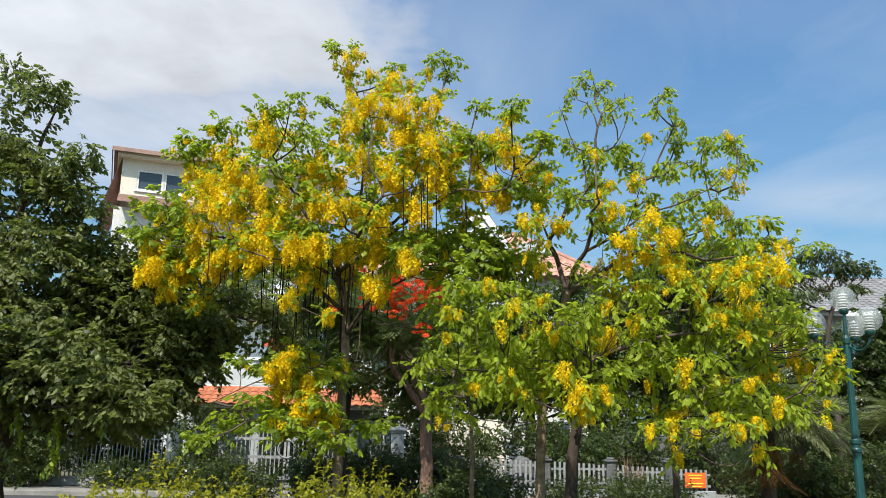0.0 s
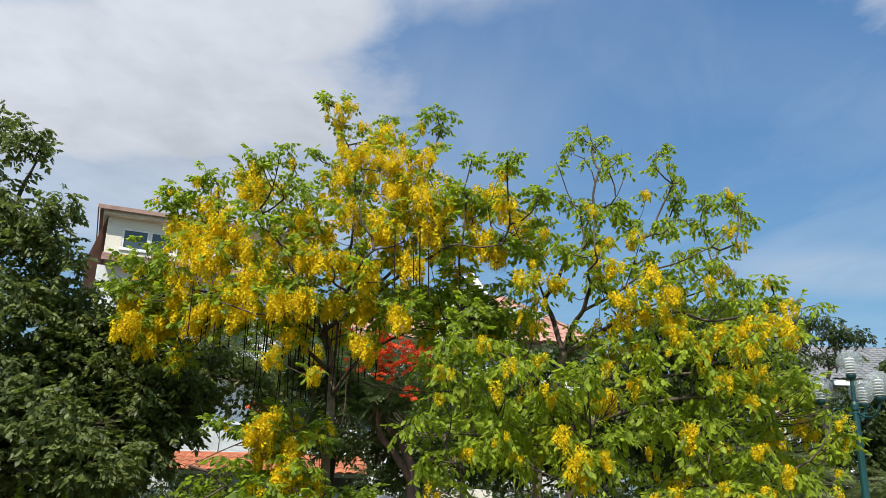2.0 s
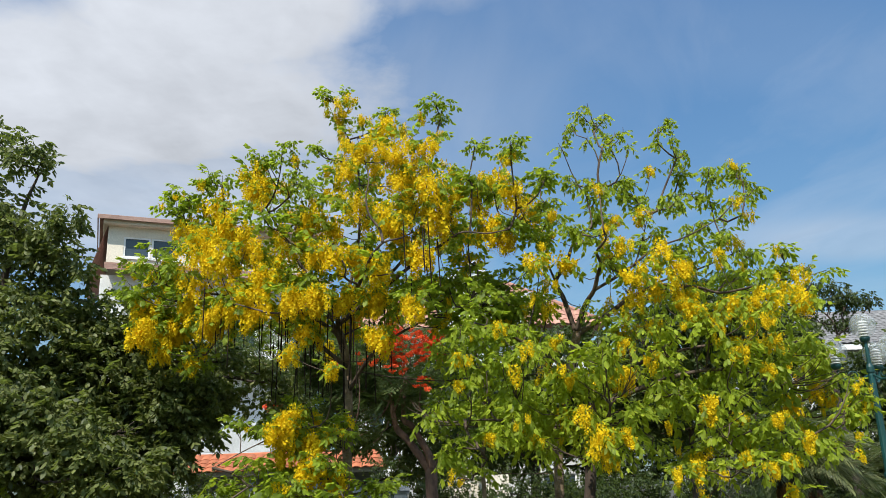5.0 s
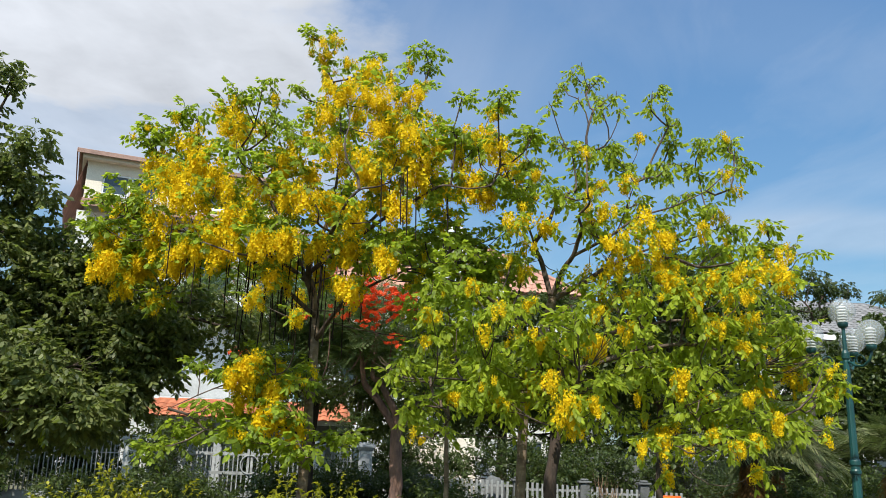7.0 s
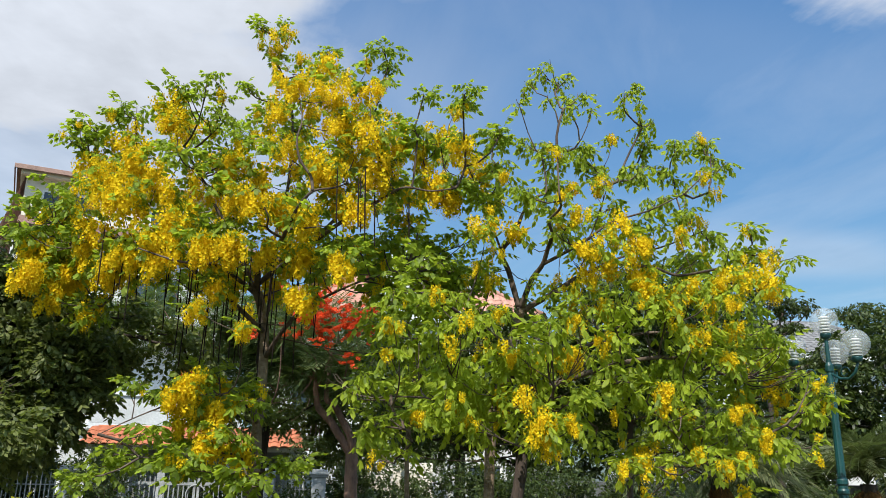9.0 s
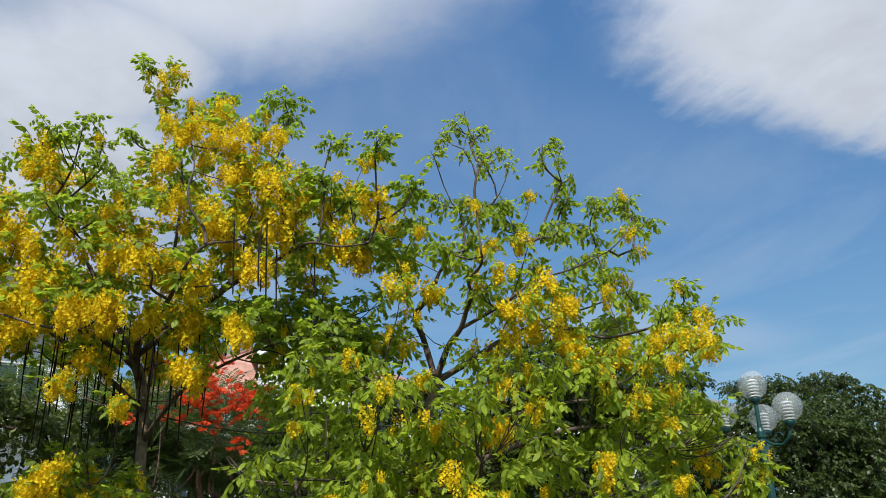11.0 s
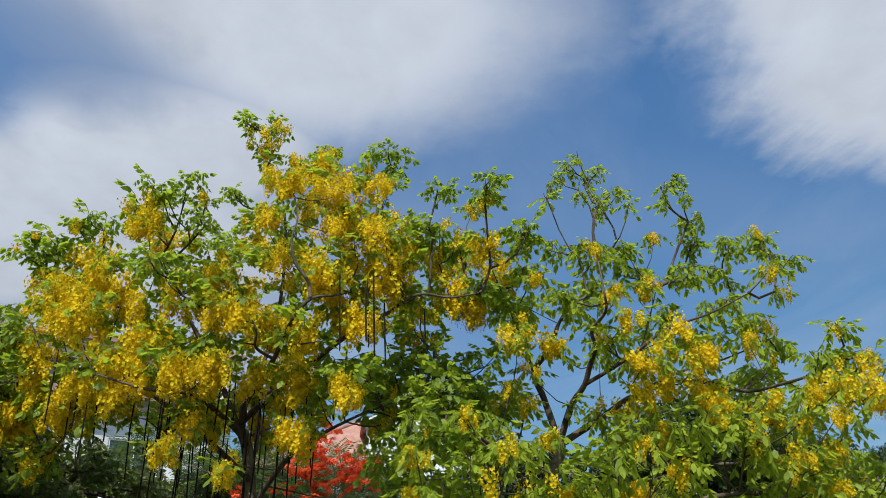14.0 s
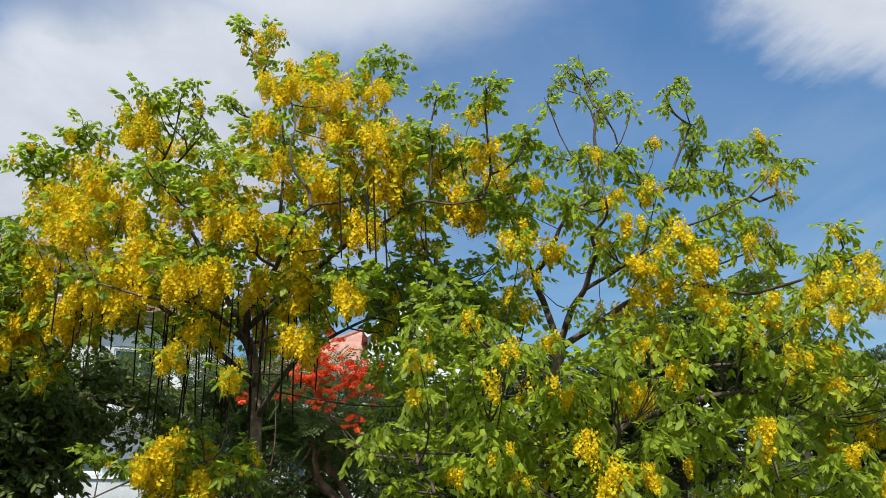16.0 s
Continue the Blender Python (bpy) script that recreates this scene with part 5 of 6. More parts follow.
gold = Tree("golden_shower_tree", (-0.68, 12.0, 0), "golden shower tree in full yellow bloom, black pods hanging", M_BARK, group="golden shower trees", limbs=M_LIMB)
gold.line([(-0.66, 12.0, -0.1), (-0.62, 11.95, 1.2), (-0.60, 11.9, 2.26), (-0.6, 11.93, 3.15), (-0.64, 11.9, 3.58), (-0.71, 11.85, 3.87)], [0.076, 0.064, 0.062, 0.06, 0.059, 0.054], "trunk", 12)
for pts, r in (
    (((-0.71, 11.84, 3.82), (-0.67, 11.4, 4.0), (-0.47, 10.9, 4.1), (-0.35, 10.5, 4.18), (-0.27, 10.25, 4.28), (-0.16, 10.05, 4.41), (-0.03, 9.95, 4.52), (0.16, 10.05, 4.6), (0.3, 10.3, 4.75)), 0.034),
    (((-0.69, 11.7, 3.94), (-0.44, 11.2, 4.01), (-0.16, 10.8, 4.12), (0.16, 10.4, 4.27), (0.4, 10.4, 4.44), (0.65, 10.5, 4.64), (0.9, 10.25, 4.72), (1.2, 10.2, 4.68), (1.45, 10.15, 4.71)), 0.034),
    (((-0.74, 11.85, 3.84), (-0.85, 11.2, 3.85), (-1.04, 10.6, 3.86), (-1.34, 10.2, 3.78), (-1.75, 10.2, 3.9)), 0.032),
    (((-0.36, 10.5, 4.17), (-0.5, 10.3, 4.2), (-0.49, 10.1, 4.29), (-0.65, 10.1, 4.6)), 0.018),
    (((-0.04, 9.95, 4.52), (-0.07, 9.95, 4.68), (-0.19, 9.95, 4.86), (-0.23, 9.95, 5.08), (-0.2, 10.0, 5.38), (-0.35, 10.3, 6.0)), 0.02),
    (((-0.29, 10.3, 4.21), (-0.08, 10.1, 4.17), (0.12, 10.0, 4.17)), 0.014),
    (((-0.6, 11.25, 4.03), (-0.4, 11.3, 5.0), (-0.42, 11.3, 6.1), (-0.6, 11.0, 6.5)), 0.026),
    (((-0.67, 11.8, 3.7), (-0.95, 11.5, 4.3), (-1.3, 11.4, 4.9), (-1.6, 11.1, 5.4)), 0.04),
    (((-0.62, 11.85, 3.4), (-1.1, 11.3, 3.75), (-1.7, 10.95, 4.1), (-2.4, 11.2, 4.3), (-3.1, 11.4, 4.5)), 0.032),
    (((-0.95, 11.5, 4.3), (-1.7, 11.7, 4.9), (-2.2, 11.4, 5.1)), 0.03),
    (((-0.5, 11.6, 4.2), (-0.1, 12.0, 4.6), (0.4, 12.1, 5.3), (0.55, 11.4, 6.0)), 0.034),
    (((-0.57, 11.88, 3.1), (-0.2, 11.3, 3.5), (0.4, 11.0, 3.8), (1.0, 10.9, 4.0)), 0.03),
    (((-0.6, 11.9, 2.3), (-0.75, 11.4, 2.5), (-1.1, 11.1, 2.55), (-1.6, 10.9, 2.35), (-2.1, 10.9, 2.1)), 0.02),
    (((-0.6, 11.9, 2.0), (-0.65, 11.5, 2.1), (-0.6, 11.2, 2.0)), 0.02),
):
    gold.line(pts, np.linspace(r, r * 0.2, len(pts)), "branch", 8)
gold_deep = [(-0.4, 12.3, 4.35, 0.2), (-0.1, 12.4, 4.5, 0.2), (0.3, 12.2, 4.6, 0.2), (-0.8, 12.4, 4.4, 0.22), (0.6, 12.0, 4.45, 0.2), (-1.1, 12.3, 4.2, 0.2), (-1.5, 12.2, 4.1, 0.2), (-0.65, 12.5, 4.0, 0.18), (0.0, 12.2, 4.15, 0.14)]
crown(gold, gold_leafy_0 + gold_leafy_1 + gold_leafy_2 + gold_low_leafy_0, gold_blossom_0 + gold_blossom_1 + gold_low_blossom_0, gold_mixed_0 + gold_low_mixed_0 + gold_deep,
      LEAF_GOLD, 1.0, lambda p: (0.55 if p.x > -0.6 and p.z < 4.9 else 0.9) if 3.4 < p.z < 6.0 else 0.0)
pods(gold, [(-1.75, 11.0, 4.0, 4), (-1.45, 11.1, 3.9, 5), (-1.15, 11.2, 3.95, 6), (-0.95, 11.3, 3.6, 5), (-0.75, 11.2, 4.1, 6), (-0.45, 11.4, 4.1, 6),
            (-0.2, 11.4, 4.0, 5), (-0.3, 11.3, 3.6, 4), (-1.3, 11.1, 3.5, 5), (-2.0, 11.0, 4.1, 3), (0.42, 10.25, 4.68, 3), (0.62, 10.2, 4.68, 3), (0.78, 10.2, 4.68, 1), (-0.05, 11.3, 4.4, 3), (-0.55, 11.5, 3.5, 4)])

green = Tree("golden_shower_tree", (2.05, 11.6, 0), "golden shower tree, mostly green leaves with scattered yellow blossom", M_BARK, group="golden shower trees", limbs=M_LIMB)
green.line([(2.03, 11.62, -0.1), (2.05, 11.6, 1.05), (2.10, 11.6, 2.3), (2.25, 11.45, 3.0), (2.39, 11.24, 3.67)], [0.076, 0.063, 0.058, 0.056, 0.052], "trunk", 12)
for pts, r in (
    (((2.37, 11.26, 3.66), (2.27, 11.3, 4.09), (2.15, 11.14, 4.3), (2.24, 10.98, 4.44), (2.24, 10.66, 4.47), (2.29, 10.52, 4.62), (2.35, 10.22, 4.68), (2.47, 10.2, 4.77), (2.45, 10.3, 5.2)), 0.036),
    (((2.39, 11.24, 3.67), (2.5, 11.14, 3.98), (2.59, 10.92, 4.12), (2.62, 10.76, 4.28), (2.61, 10.54, 4.37), (2.55, 10.4, 4.48), (2.62, 10.18, 4.57), (2.52, 9.86, 4.61), (2.6, 10.2, 5.3)), 0.034),
    (((2.59, 10.92, 4.12), (2.82, 10.84, 4.24), (2.93, 10.64, 4.31), (3.03, 10.46, 4.36), (3.2, 10.3, 4.9)), 0.022),
    (((2.41, 11.26, 3.64), (2.74, 11.2, 3.83), (3.02, 11.06, 4.01), (3.3, 10.98, 4.13), (3.44, 10.8, 4.14), (3.61, 10.64, 4.08), (3.81, 10.58, 4.04), (4.02, 10.46, 3.94), (4.1, 9.8, 3.83), (4.27, 9.6, 3.89), (4.42, 9.5, 4.04)), 0.036),
    (((2.15, 11.14, 4.3), (1.98, 10.85, 4.55), (1.8, 10.6, 4.8), (1.62, 10.4, 5.1)), 0.016),
    (((2.59, 10.92, 4.12), (2.93, 10.5, 4.27), (3.21, 10.3, 4.46), (3.59, 10.1, 4.56), (3.95, 10.0, 4.73)), 0.022),
    (((3.02, 11.06, 4.01), (3.4, 10.6, 4.15), (3.9, 10.6, 4.3), (4.4, 10.5, 4.5)), 0.02),
    (((2.25, 11.45, 3.0), (1.8, 10.8, 3.3), (1.4, 10.4, 3.5), (1.0, 10.2, 3.6)), 0.032),
    (((2.12, 11.58, 2.4), (2.6, 10.9, 2.7), (3.2, 10.4, 2.9), (3.8, 10.4, 3.0), (4.4, 10.7, 2.95), (4.8, 10.9, 2.85)), 0.04),
    (((2.2, 11.5, 2.8), (2.8, 11.2, 3.1), (3.5, 10.9, 3.3), (4.2, 11.0, 3.4), (4.8, 11.1, 3.35)), 0.036),
    (((2.1, 11.6, 2.2), (1.75, 11.0, 2.4), (1.3, 10.5, 2.5), (0.85, 10.3, 2.5)), 0.03),
    (((2.11, 11.6, 2.35), (2.3, 10.9, 2.5), (2.4, 10.2, 2.4)), 0.024),
    (((3.2, 10.4, 2.9), (3.7, 10.3, 2.3), (4.1, 10.4, 1.9)), 0.016),
):
    green.line(pts, np.linspace(r, r * 0.2, len(pts)), "branch", 8)
crown(green, green_leafy_0 + green_leafy_1 + green_leafy_2 + green_low_leafy_0 + green_low_leafy_1 + green_low_leafy_2 + green_low_leafy_3, green_blossom_0 + green_low_blossom_0 + green_low_blossom_1, green_mixed_0,
      LEAF_HANG, 1.0, lambda p: 1.3 if p.x > 3.1 and 3.3 < p.z < 4.9 else 0.45 if p.z < 3.7 else 0.3 if p.z < 5.1 else 0.25 if p.z < 5.5 else 0.0, 0.85, (-40, 50), 3.3, 4.4, M_YOUNG_LEAF)


# ---- the other trees and shrubs ----
def massed(tree, sprigs, mat, blobs, label, size=1.0, per=9, wood=True, limit=0, piece="leaf", lift=(-40, 45), hollow=-9.0):
    """A full crown: clumps of leaves over rounded masses (centre, radii, how many clumps), denser near their skins."""
    poses, ends = [], []
    for (cx, cy, cz), (rx, ry, rz), n in blobs:
        for i in range(n):
            v = rvec().normalized() * rnd.uniform(0.45, 1.0) ** 0.5
            wob = 1 + 0.25 * noise.noise(Vector((v.x * 2 + cx, v.y * 2 + cy, v.z * 2 + cz)))
            p = Vector((cx + v.x * rx * wob, cy + v.y * ry * wob, cz + v.z * rz * wob))
            if p.z < 0.15 or noise.noise(p * 1.5) < hollow:
                continue
            if i % 4 == 0:
                ends.append(tuple(p))
            poses += leaf_poses(p, 0.2 * size, per, len(sprigs), size, lift, 1.0)
    if wood and ends:
        tree.twigs(ends, 0.007)
    tree.set_pieces(piece, sprigs, poses, mat, limit, ("crown", label), nearness)


dark = Tree("broadleaf_tree", (-5.5, 12.4, 0), "dense dark green tree with drooping compound leaves", M_BARK_DARK)
dark.line([(-5.45, 12.4, -0.1), (-5.4, 12.4, 1.0), (-5.3, 12.3, 2.0), (-5.5, 12.3, 3.2)], [0.2, 0.16, 0.14, 0.1], "trunk", 12)
for pts in (((-5.5, 12.3, 2.9), (-5.4, 12.1, 4.2), (-5.2, 12.0, 5.6), (-5.0, 12, 6.3)), ((-5.35, 12.3, 2.2), (-4.4, 12.3, 3.0), (-3.5, 12.6, 3.6), (-2.6, 13, 3.7)),
            ((-5.4, 12.3, 2.6), (-6.4, 12, 3.6), (-7.2, 11.8, 4.6)), ((-5.35, 12.3, 1.8), (-4.6, 11.6, 2.3), (-4.0, 11.2, 2.4))):
    dark.line(pts, (0.085, 0.06, 0.034, 0.011)[:len(pts)], "branch", 8)
massed(dark, LEAF_DARK, M_DARK_LEAF, [
    ((-6.4, 12.2, 5.1), (0.7, 1.0, 0.85), 70), ((-6.8, 12, 4.0), (1.3, 1.5, 1.4), 190), ((-5.1, 12.3, 4.05), (1.05, 1.3, 0.9), 210), ((-3.9, 12.9, 3.55), (1.05, 1.2, 0.8), 200),
    ((-5.2, 11.6, 2.9), (1.6, 1.3, 0.9), 260), ((-4.2, 12.2, 2.5), (1.1, 1.2, 0.75), 170), ((-4.7, 10.8, 2.65), (0.7, 0.5, 0.45), 50), ((-3.95, 10.8, 2.4), (0.6, 0.45, 0.38), 36), ((-4.75, 10.4, 2.2), (0.5, 0.4, 0.35), 34), ((-3.3, 10.9, 2.15), (0.5, 0.4, 0.25), 24), ((-6.2, 11.5, 2.3), (1.0, 1.0, 0.8), 80), ((-2.9, 13.3, 3.8), (0.5, 0.7, 0.5), 36), ((-4.1, 13.4, 2.3), (0.8, 0.9, 0.6), 80), ((-6.9, 12.2, 1.0), (0.7, 0.6, 0.6), 30), ((-3.6, 12.3, 2.25), (0.7, 0.7, 0.45), 80), ((-3.05, 12.4, 2.95), (0.55, 0.6, 0.5), 60), ((-2.85, 12.6, 3.2), (0.55, 0.5, 0.35), 60), ((-2.85, 12.4, 2.55), (0.4, 0.5, 0.45), 36), ((-2.1, 13.7, 3.5), (0.6, 0.6, 0.55), 34),
    ((-3.95, 12.5, 4.2), (0.6, 0.6, 0.4), 40), ((-5.5, 11.9, 5.2), (0.5, 0.6, 0.5), 30), ((-5.5, 11.8, 6.15), (0.4, 0.5, 0.38), 22), ((-5.0, 11.7, 6.45), (0.22, 0.3, 0.18), 10), ((-5.75, 11.8, 5.75), (0.4, 0.5, 0.4), 22), ((-4.72, 11.8, 5.3), (0.34, 0.4, 0.3), 15), ((-4.5, 11.8, 5.55), (0.12, 0.2, 0.26), 6), ((-4.4, 11.9, 5.0), (0.28, 0.3, 0.26), 10), ((-5.75, 11.8, 6.9), (0.15, 0.2, 0.12), 3), ((-4.55, 11.2, 1.75), (0.25, 0.25, 0.5), 10)],
    "dark glossy compound leaves", 1.0, 9, limit=280, hollow=-0.2)

# young shoots that hang from the dark tree's lowest bough into the sun
shoots = []
for x, y, z0, z1, n in ((-4.05, 11.0, 2.35, 1.3, 13), (-4.5, 10.9, 2.5, 1.7, 9), (-3.6, 11.2, 2.3, 1.8, 6)):
    dark.line([(x - 0.3, y + 0.7, z0 + 0.15), (x - 0.05, y + 0.15, z0 + 0.12), (x, y, z0 - 0.1), (x + 0.05, y, z1 + 0.1)], (0.014, 0.01, 0.006, 0.003), "twig", 5)
    for i in range(n):
        u = i / n
        shoots.append((i % 3, facing((x + 0.05 * u, y, z0 + (z1 - z0) * u), i * 137.5, rnd.uniform(-70, -30), rnd.uniform(0.8, 1.05))))
dark.set_pieces("leaf", LEAF_DARK, shoots, M_GOLD_LEAF, 60, ("crown", "fresh green hanging leaves"), nearness)

flame = Tree("flame_tree", (0.6, 19.5, 0), "flame tree with feathery dark leaves and scarlet flowers", M_BARK_PINK)
flame.line([(0.72, 19.5, -0.1), (0.66, 19.5, 0.96), (0.63, 19.5, 1.87), (0.61, 19.5, 2.33)], [0.17, 0.145, 0.135, 0.125], "trunk", 12)
for pts in (((0.6, 19.5, 2.26), (0.21, 19.45, 2.84), (-0.1, 19.4, 3.17), (-0.18, 19.35, 3.52), (-0.25, 19.3, 3.95), (-0.6, 19.2, 4.65)), ((0.62, 19.5, 2.3), (0.58, 19.45, 2.6), (0.22, 19.4, 3.23), (0.04, 19.35, 3.4), (0.1, 19.3, 4.2)), ((0.62, 19.5, 2.28), (0.85, 19.6, 2.5), (1.2, 19.9, 3.05), (1.35, 20.2, 3.77))):
    flame.line(pts, (0.095, 0.085, 0.07, 0.055, 0.04, 0.025)[:len(pts)], "branch", 8)
# the last limb reaches back to the added shading mass
for pts in (((-0.18, 19.35, 3.52), (0.0, 19.3, 3.95), (0.15, 19.2, 4.44)), ((-0.2, 19.35, 3.75), (-0.8, 19.4, 4.0), (-1.9, 19.3, 4.4)), ((1.2, 19.9, 3.05), (1.6, 19.8, 3.4), (2.2, 19.6, 3.7)), ((-0.25, 19.3, 3.95), (-0.9, 21.5, 4.9), (-1.2, 23.6, 5.3))):
    flame.line(pts, (0.035, 0.026, 0.016), "branch", 8)
# a few sparse fronds before the dark hollow round the fork
sparse = []
for x, y, z in ((-0.15, 18.6, 2.55), (-0.3, 18.7, 2.5), (-0.05, 18.6, 2.45), (-0.7, 18.6, 3.2), (-1.0, 18.5, 3.15), (-0.5, 18.7, 3.35), (-1.3, 18.6, 3.3), (-0.9, 18.7, 3.0), (0.75, 18.8, 3.35), (0.4, 18.8, 3.5), (-0.4, 18.6, 3.05), (-0.6, 18.7, 2.85)):
    flame.line([(x * 0.6 - 0.05, 19.35, z + 0.3), (x * 0.8, 19.0, z + 0.12), (x, y, z)], (0.012, 0.009, 0.006), "twig", 5)
    for k in range(4):
        sparse.append((k % len(FEATHER), facing((x, y, z), k * 95 + rnd.uniform(-30, 30), rnd.uniform(-35, 15), rnd.uniform(0.8, 1.1))))
flame.set_pieces("frond", FEATHER, sparse, M_FEATHER, 48, ("crown", "sparse feathery leaves"), nearness)
# rear mass at y 24 is added out of sight to shade the gate
massed(flame, FEATHER, M_FEATHER, [((-0.1, 19.3, 4.5), (1.9, 1.7, 0.9), 190), ((-1.4, 19.9, 4.1), (1.4, 1.2, 0.55), 100), ((0.9, 20.3, 4.1), (1.5, 1.2, 0.55), 100), ((-1.2, 24.0, 5.4), (2.0, 1.5, 0.45), 110), ((1.5, 19.6, 4.2), (1.0, 1.0, 0.6), 60), ((-1.7, 19.3, 4.7), (0.9, 1.0, 0.6), 60), ((-3.0, 19.3, 5.0), (1.6, 1.2, 0.6), 120), ((-1.9, 19.4, 3.5), (0.7, 0.7, 0.3), 20)],
       "feathery dark green leaves", 1.15, 4)
scarlet = []
for x, z, r, n in ((-0.14, 5.25, 0.45, 44), (0.38, 5.05, 0.55, 70), (-0.35, 5.15, 0.4, 24), (0.6, 4.85, 0.4, 26), (-0.06, 4.72, 0.3, 24), (0.46, 4.3, 0.2, 14), (-0.79, 5.6, 0.2, 16), (0.15, 5.6, 0.35, 18), (-0.55, 4.85, 0.28, 16), (0.0, 5.0, 0.45, 26), (-2.5, 3.94, 0.16, 16), (0.75, 5.15, 0.25, 24), (-0.3, 5.0, 0.2, 18), (-1.3, 4.7, 0.14, 8)):
    for i in range(int(n * 0.6)):
        v = rvec()
        scarlet.append((0, facing(Vector((x + v.x * r, 17.35 + v.y * 0.35, z - 0.42 + v.z * r * 0.8)), rnd.uniform(0, 360), rnd.uniform(-30, 60), rnd.uniform(0.8, 1.3))))
bloom = Sprig()
for k in range(9):
    a = k * 2.4
    o = Vector((0.03 * math.cos(a), 0.05 * math.sin(a), 0.02 * math.sin(3 * a)))
    for j in range(4):
        b = a + j * 1.57
        bloom.kite(o, (math.cos(b), math.sin(b), 0.4), (-math.sin(b), math.cos(b), 0.3), 0.042, 0.03)
flame.set_pieces("flower", [bloom], scarlet, M_FLAME, 120, ("blossom", "scarlet flower heads"), nearness)


def slender(name, pts, radii, bark, label, blobs, sprigs, mat, size=1.0, per=8, leaf_label="green leaves"):
    t = Tree(name, pts[0][:2] + (0,), label, bark)
    t.line(pts, radii, "trunk", 10)
    massed(t, sprigs, mat, blobs, leaf_label, size, per)
    return t


slender("young_tree", [(1.25, 13, -0.1), (1.25, 13, 1.1), (1.24, 13, 2.2), (1.3, 12.9, 3.0), (1.1, 12.9, 4.3)], [0.04, 0.036, 0.03, 0.02, 0.01], M_BARK, "slim young tree with thin pale trunk",
        [((1.3, 12.9, 2.9), (0.7, 0.6, 0.6), 24), ((1.05, 12.9, 4.2), (0.5, 0.5, 0.75), 36)], LEAF_GOLD, M_GOLD_LEAF, 0.9)
slender("shade_tree", [(3.05, 15, -0.1), (3.07, 15, 1.05), (3.2, 15, 2.2), (3.3, 15.1, 3.4)], [0.115, 0.1, 0.09, 0.06], M_BARK_DARK, "dark trunked tree behind the blossom, full of leaves",
        [((3.4, 15.2, 3.5), (1.7, 1.3, 1.0), 150), ((1.9, 15.4, 3.1), (1.2, 1.0, 0.8), 90)], LEAF_DARK, M_SHRUB, 1.1)
slender("slim_tree", [(4.6, 14, -0.1), (4.57, 14, 1.05), (4.61, 14, 2.2), (4.7, 14, 3.2)], [0.06, 0.05, 0.045, 0.03], M_BARK_DARK, "slim dark trunked tree with green leaves",
        [((4.8, 14, 3.4), (1.5, 1.1, 0.9), 110), ((4.9, 13.6, 4.35), (0.95, 0.8, 0.6), 80), ((5.9, 13.8, 3.9), (0.7, 0.7, 0.45), 40)], LEAF_DARK, M_SHRUB, 1.0)
slender("backing_tree", [(-1.5, 22.5, -0.1), (-1.5, 22.5, 1.5), (-1.4, 22.5, 3.0)], [0.18, 0.15, 0.1], M_BARK_DARK, "dark leafy tree before the villa fence",
        [((-1.4, 22.5, 4.0), (2.2, 1.4, 1.0), 150), ((0.6, 23.0, 3.0), (0.9, 0.9, 0.8), 50)], LEAF_DARK, M_DARK_LEAF, 1.3)
slender("backing_tree", [(4.5, 31, -0.1), (4.5, 31, 2), (4.6, 31, 4)], [0.2, 0.18, 0.12], M_BARK_DARK, "leafy green garden tree behind the fence",
        [((4.6, 31, 4.6), (2.6, 1.6, 1.9), 240), ((2.2, 30.6, 3.0), (1.6, 1.0, 1.5), 110), ((8.0, 31, 3.6), (2.4, 1.5, 1.7), 200)], LEAF_DARK, M_SHRUB, 1.5)
slender("backing_tree", [(10.5, 30.5, -0.1), (10.5, 30.5, 2), (10.6, 30.5, 4)], [0.22, 0.2, 0.14], M_BARK_DARK, "broad green garden tree behind the fence",
        [((10.6, 30.5, 4.8), (2.8, 1.8, 1.8), 280)], LEAF_DARK, M_SHRUB, 1.5)
slender("roadside_tree", [(17.8, 26, -0.1), (17.8, 26, 2), (18, 26, 4.2)], [0.28, 0.24, 0.16], M_BARK_DARK, "broad dark tree beyond the street lamp",
        [((17.2, 26, 4.6), (3.2, 2.2, 2.4), 420), ((20.6, 26.5, 5.2), (3.0, 2.2, 2.0), 300), ((14.2, 26.5, 3.6), (2.2, 1.8, 1.7), 200), ((23.5, 26.5, 4.6), (2.5, 2, 2.2), 160)], LEAF_DARK, M_SHRUB, 1.6)
# this tree is added so that its crown throws shade on the fence
slender("roadside_tree", [(-8.9, 28.0, -0.1), (-8.9, 28.0, 1.5), (-8.9, 27.4, 3.0)], [0.16, 0.14, 0.1], M_BARK_DARK, "spreading dark tree that shades the fence",
        [((-8.9, 26.0, 3.8), (1.6, 1.6, 1.0), 150), ((-11.0, 26.2, 4.0), (1.9, 1.8, 1.0), 130)], LEAF_DARK, M_DARK_LEAF, 1.3)
far = Tree("poinciana_tree", (12.4, 24, 0), "tall tree with flat layered feathery crown", M_BARK_DARK)
far.line([(12.4, 24, -0.1), (12.3, 24, 2.5), (12.2, 24, 4.6), (12.5, 24, 5.8)], [0.1, 0.09, 0.075, 0.05], "trunk", 10)
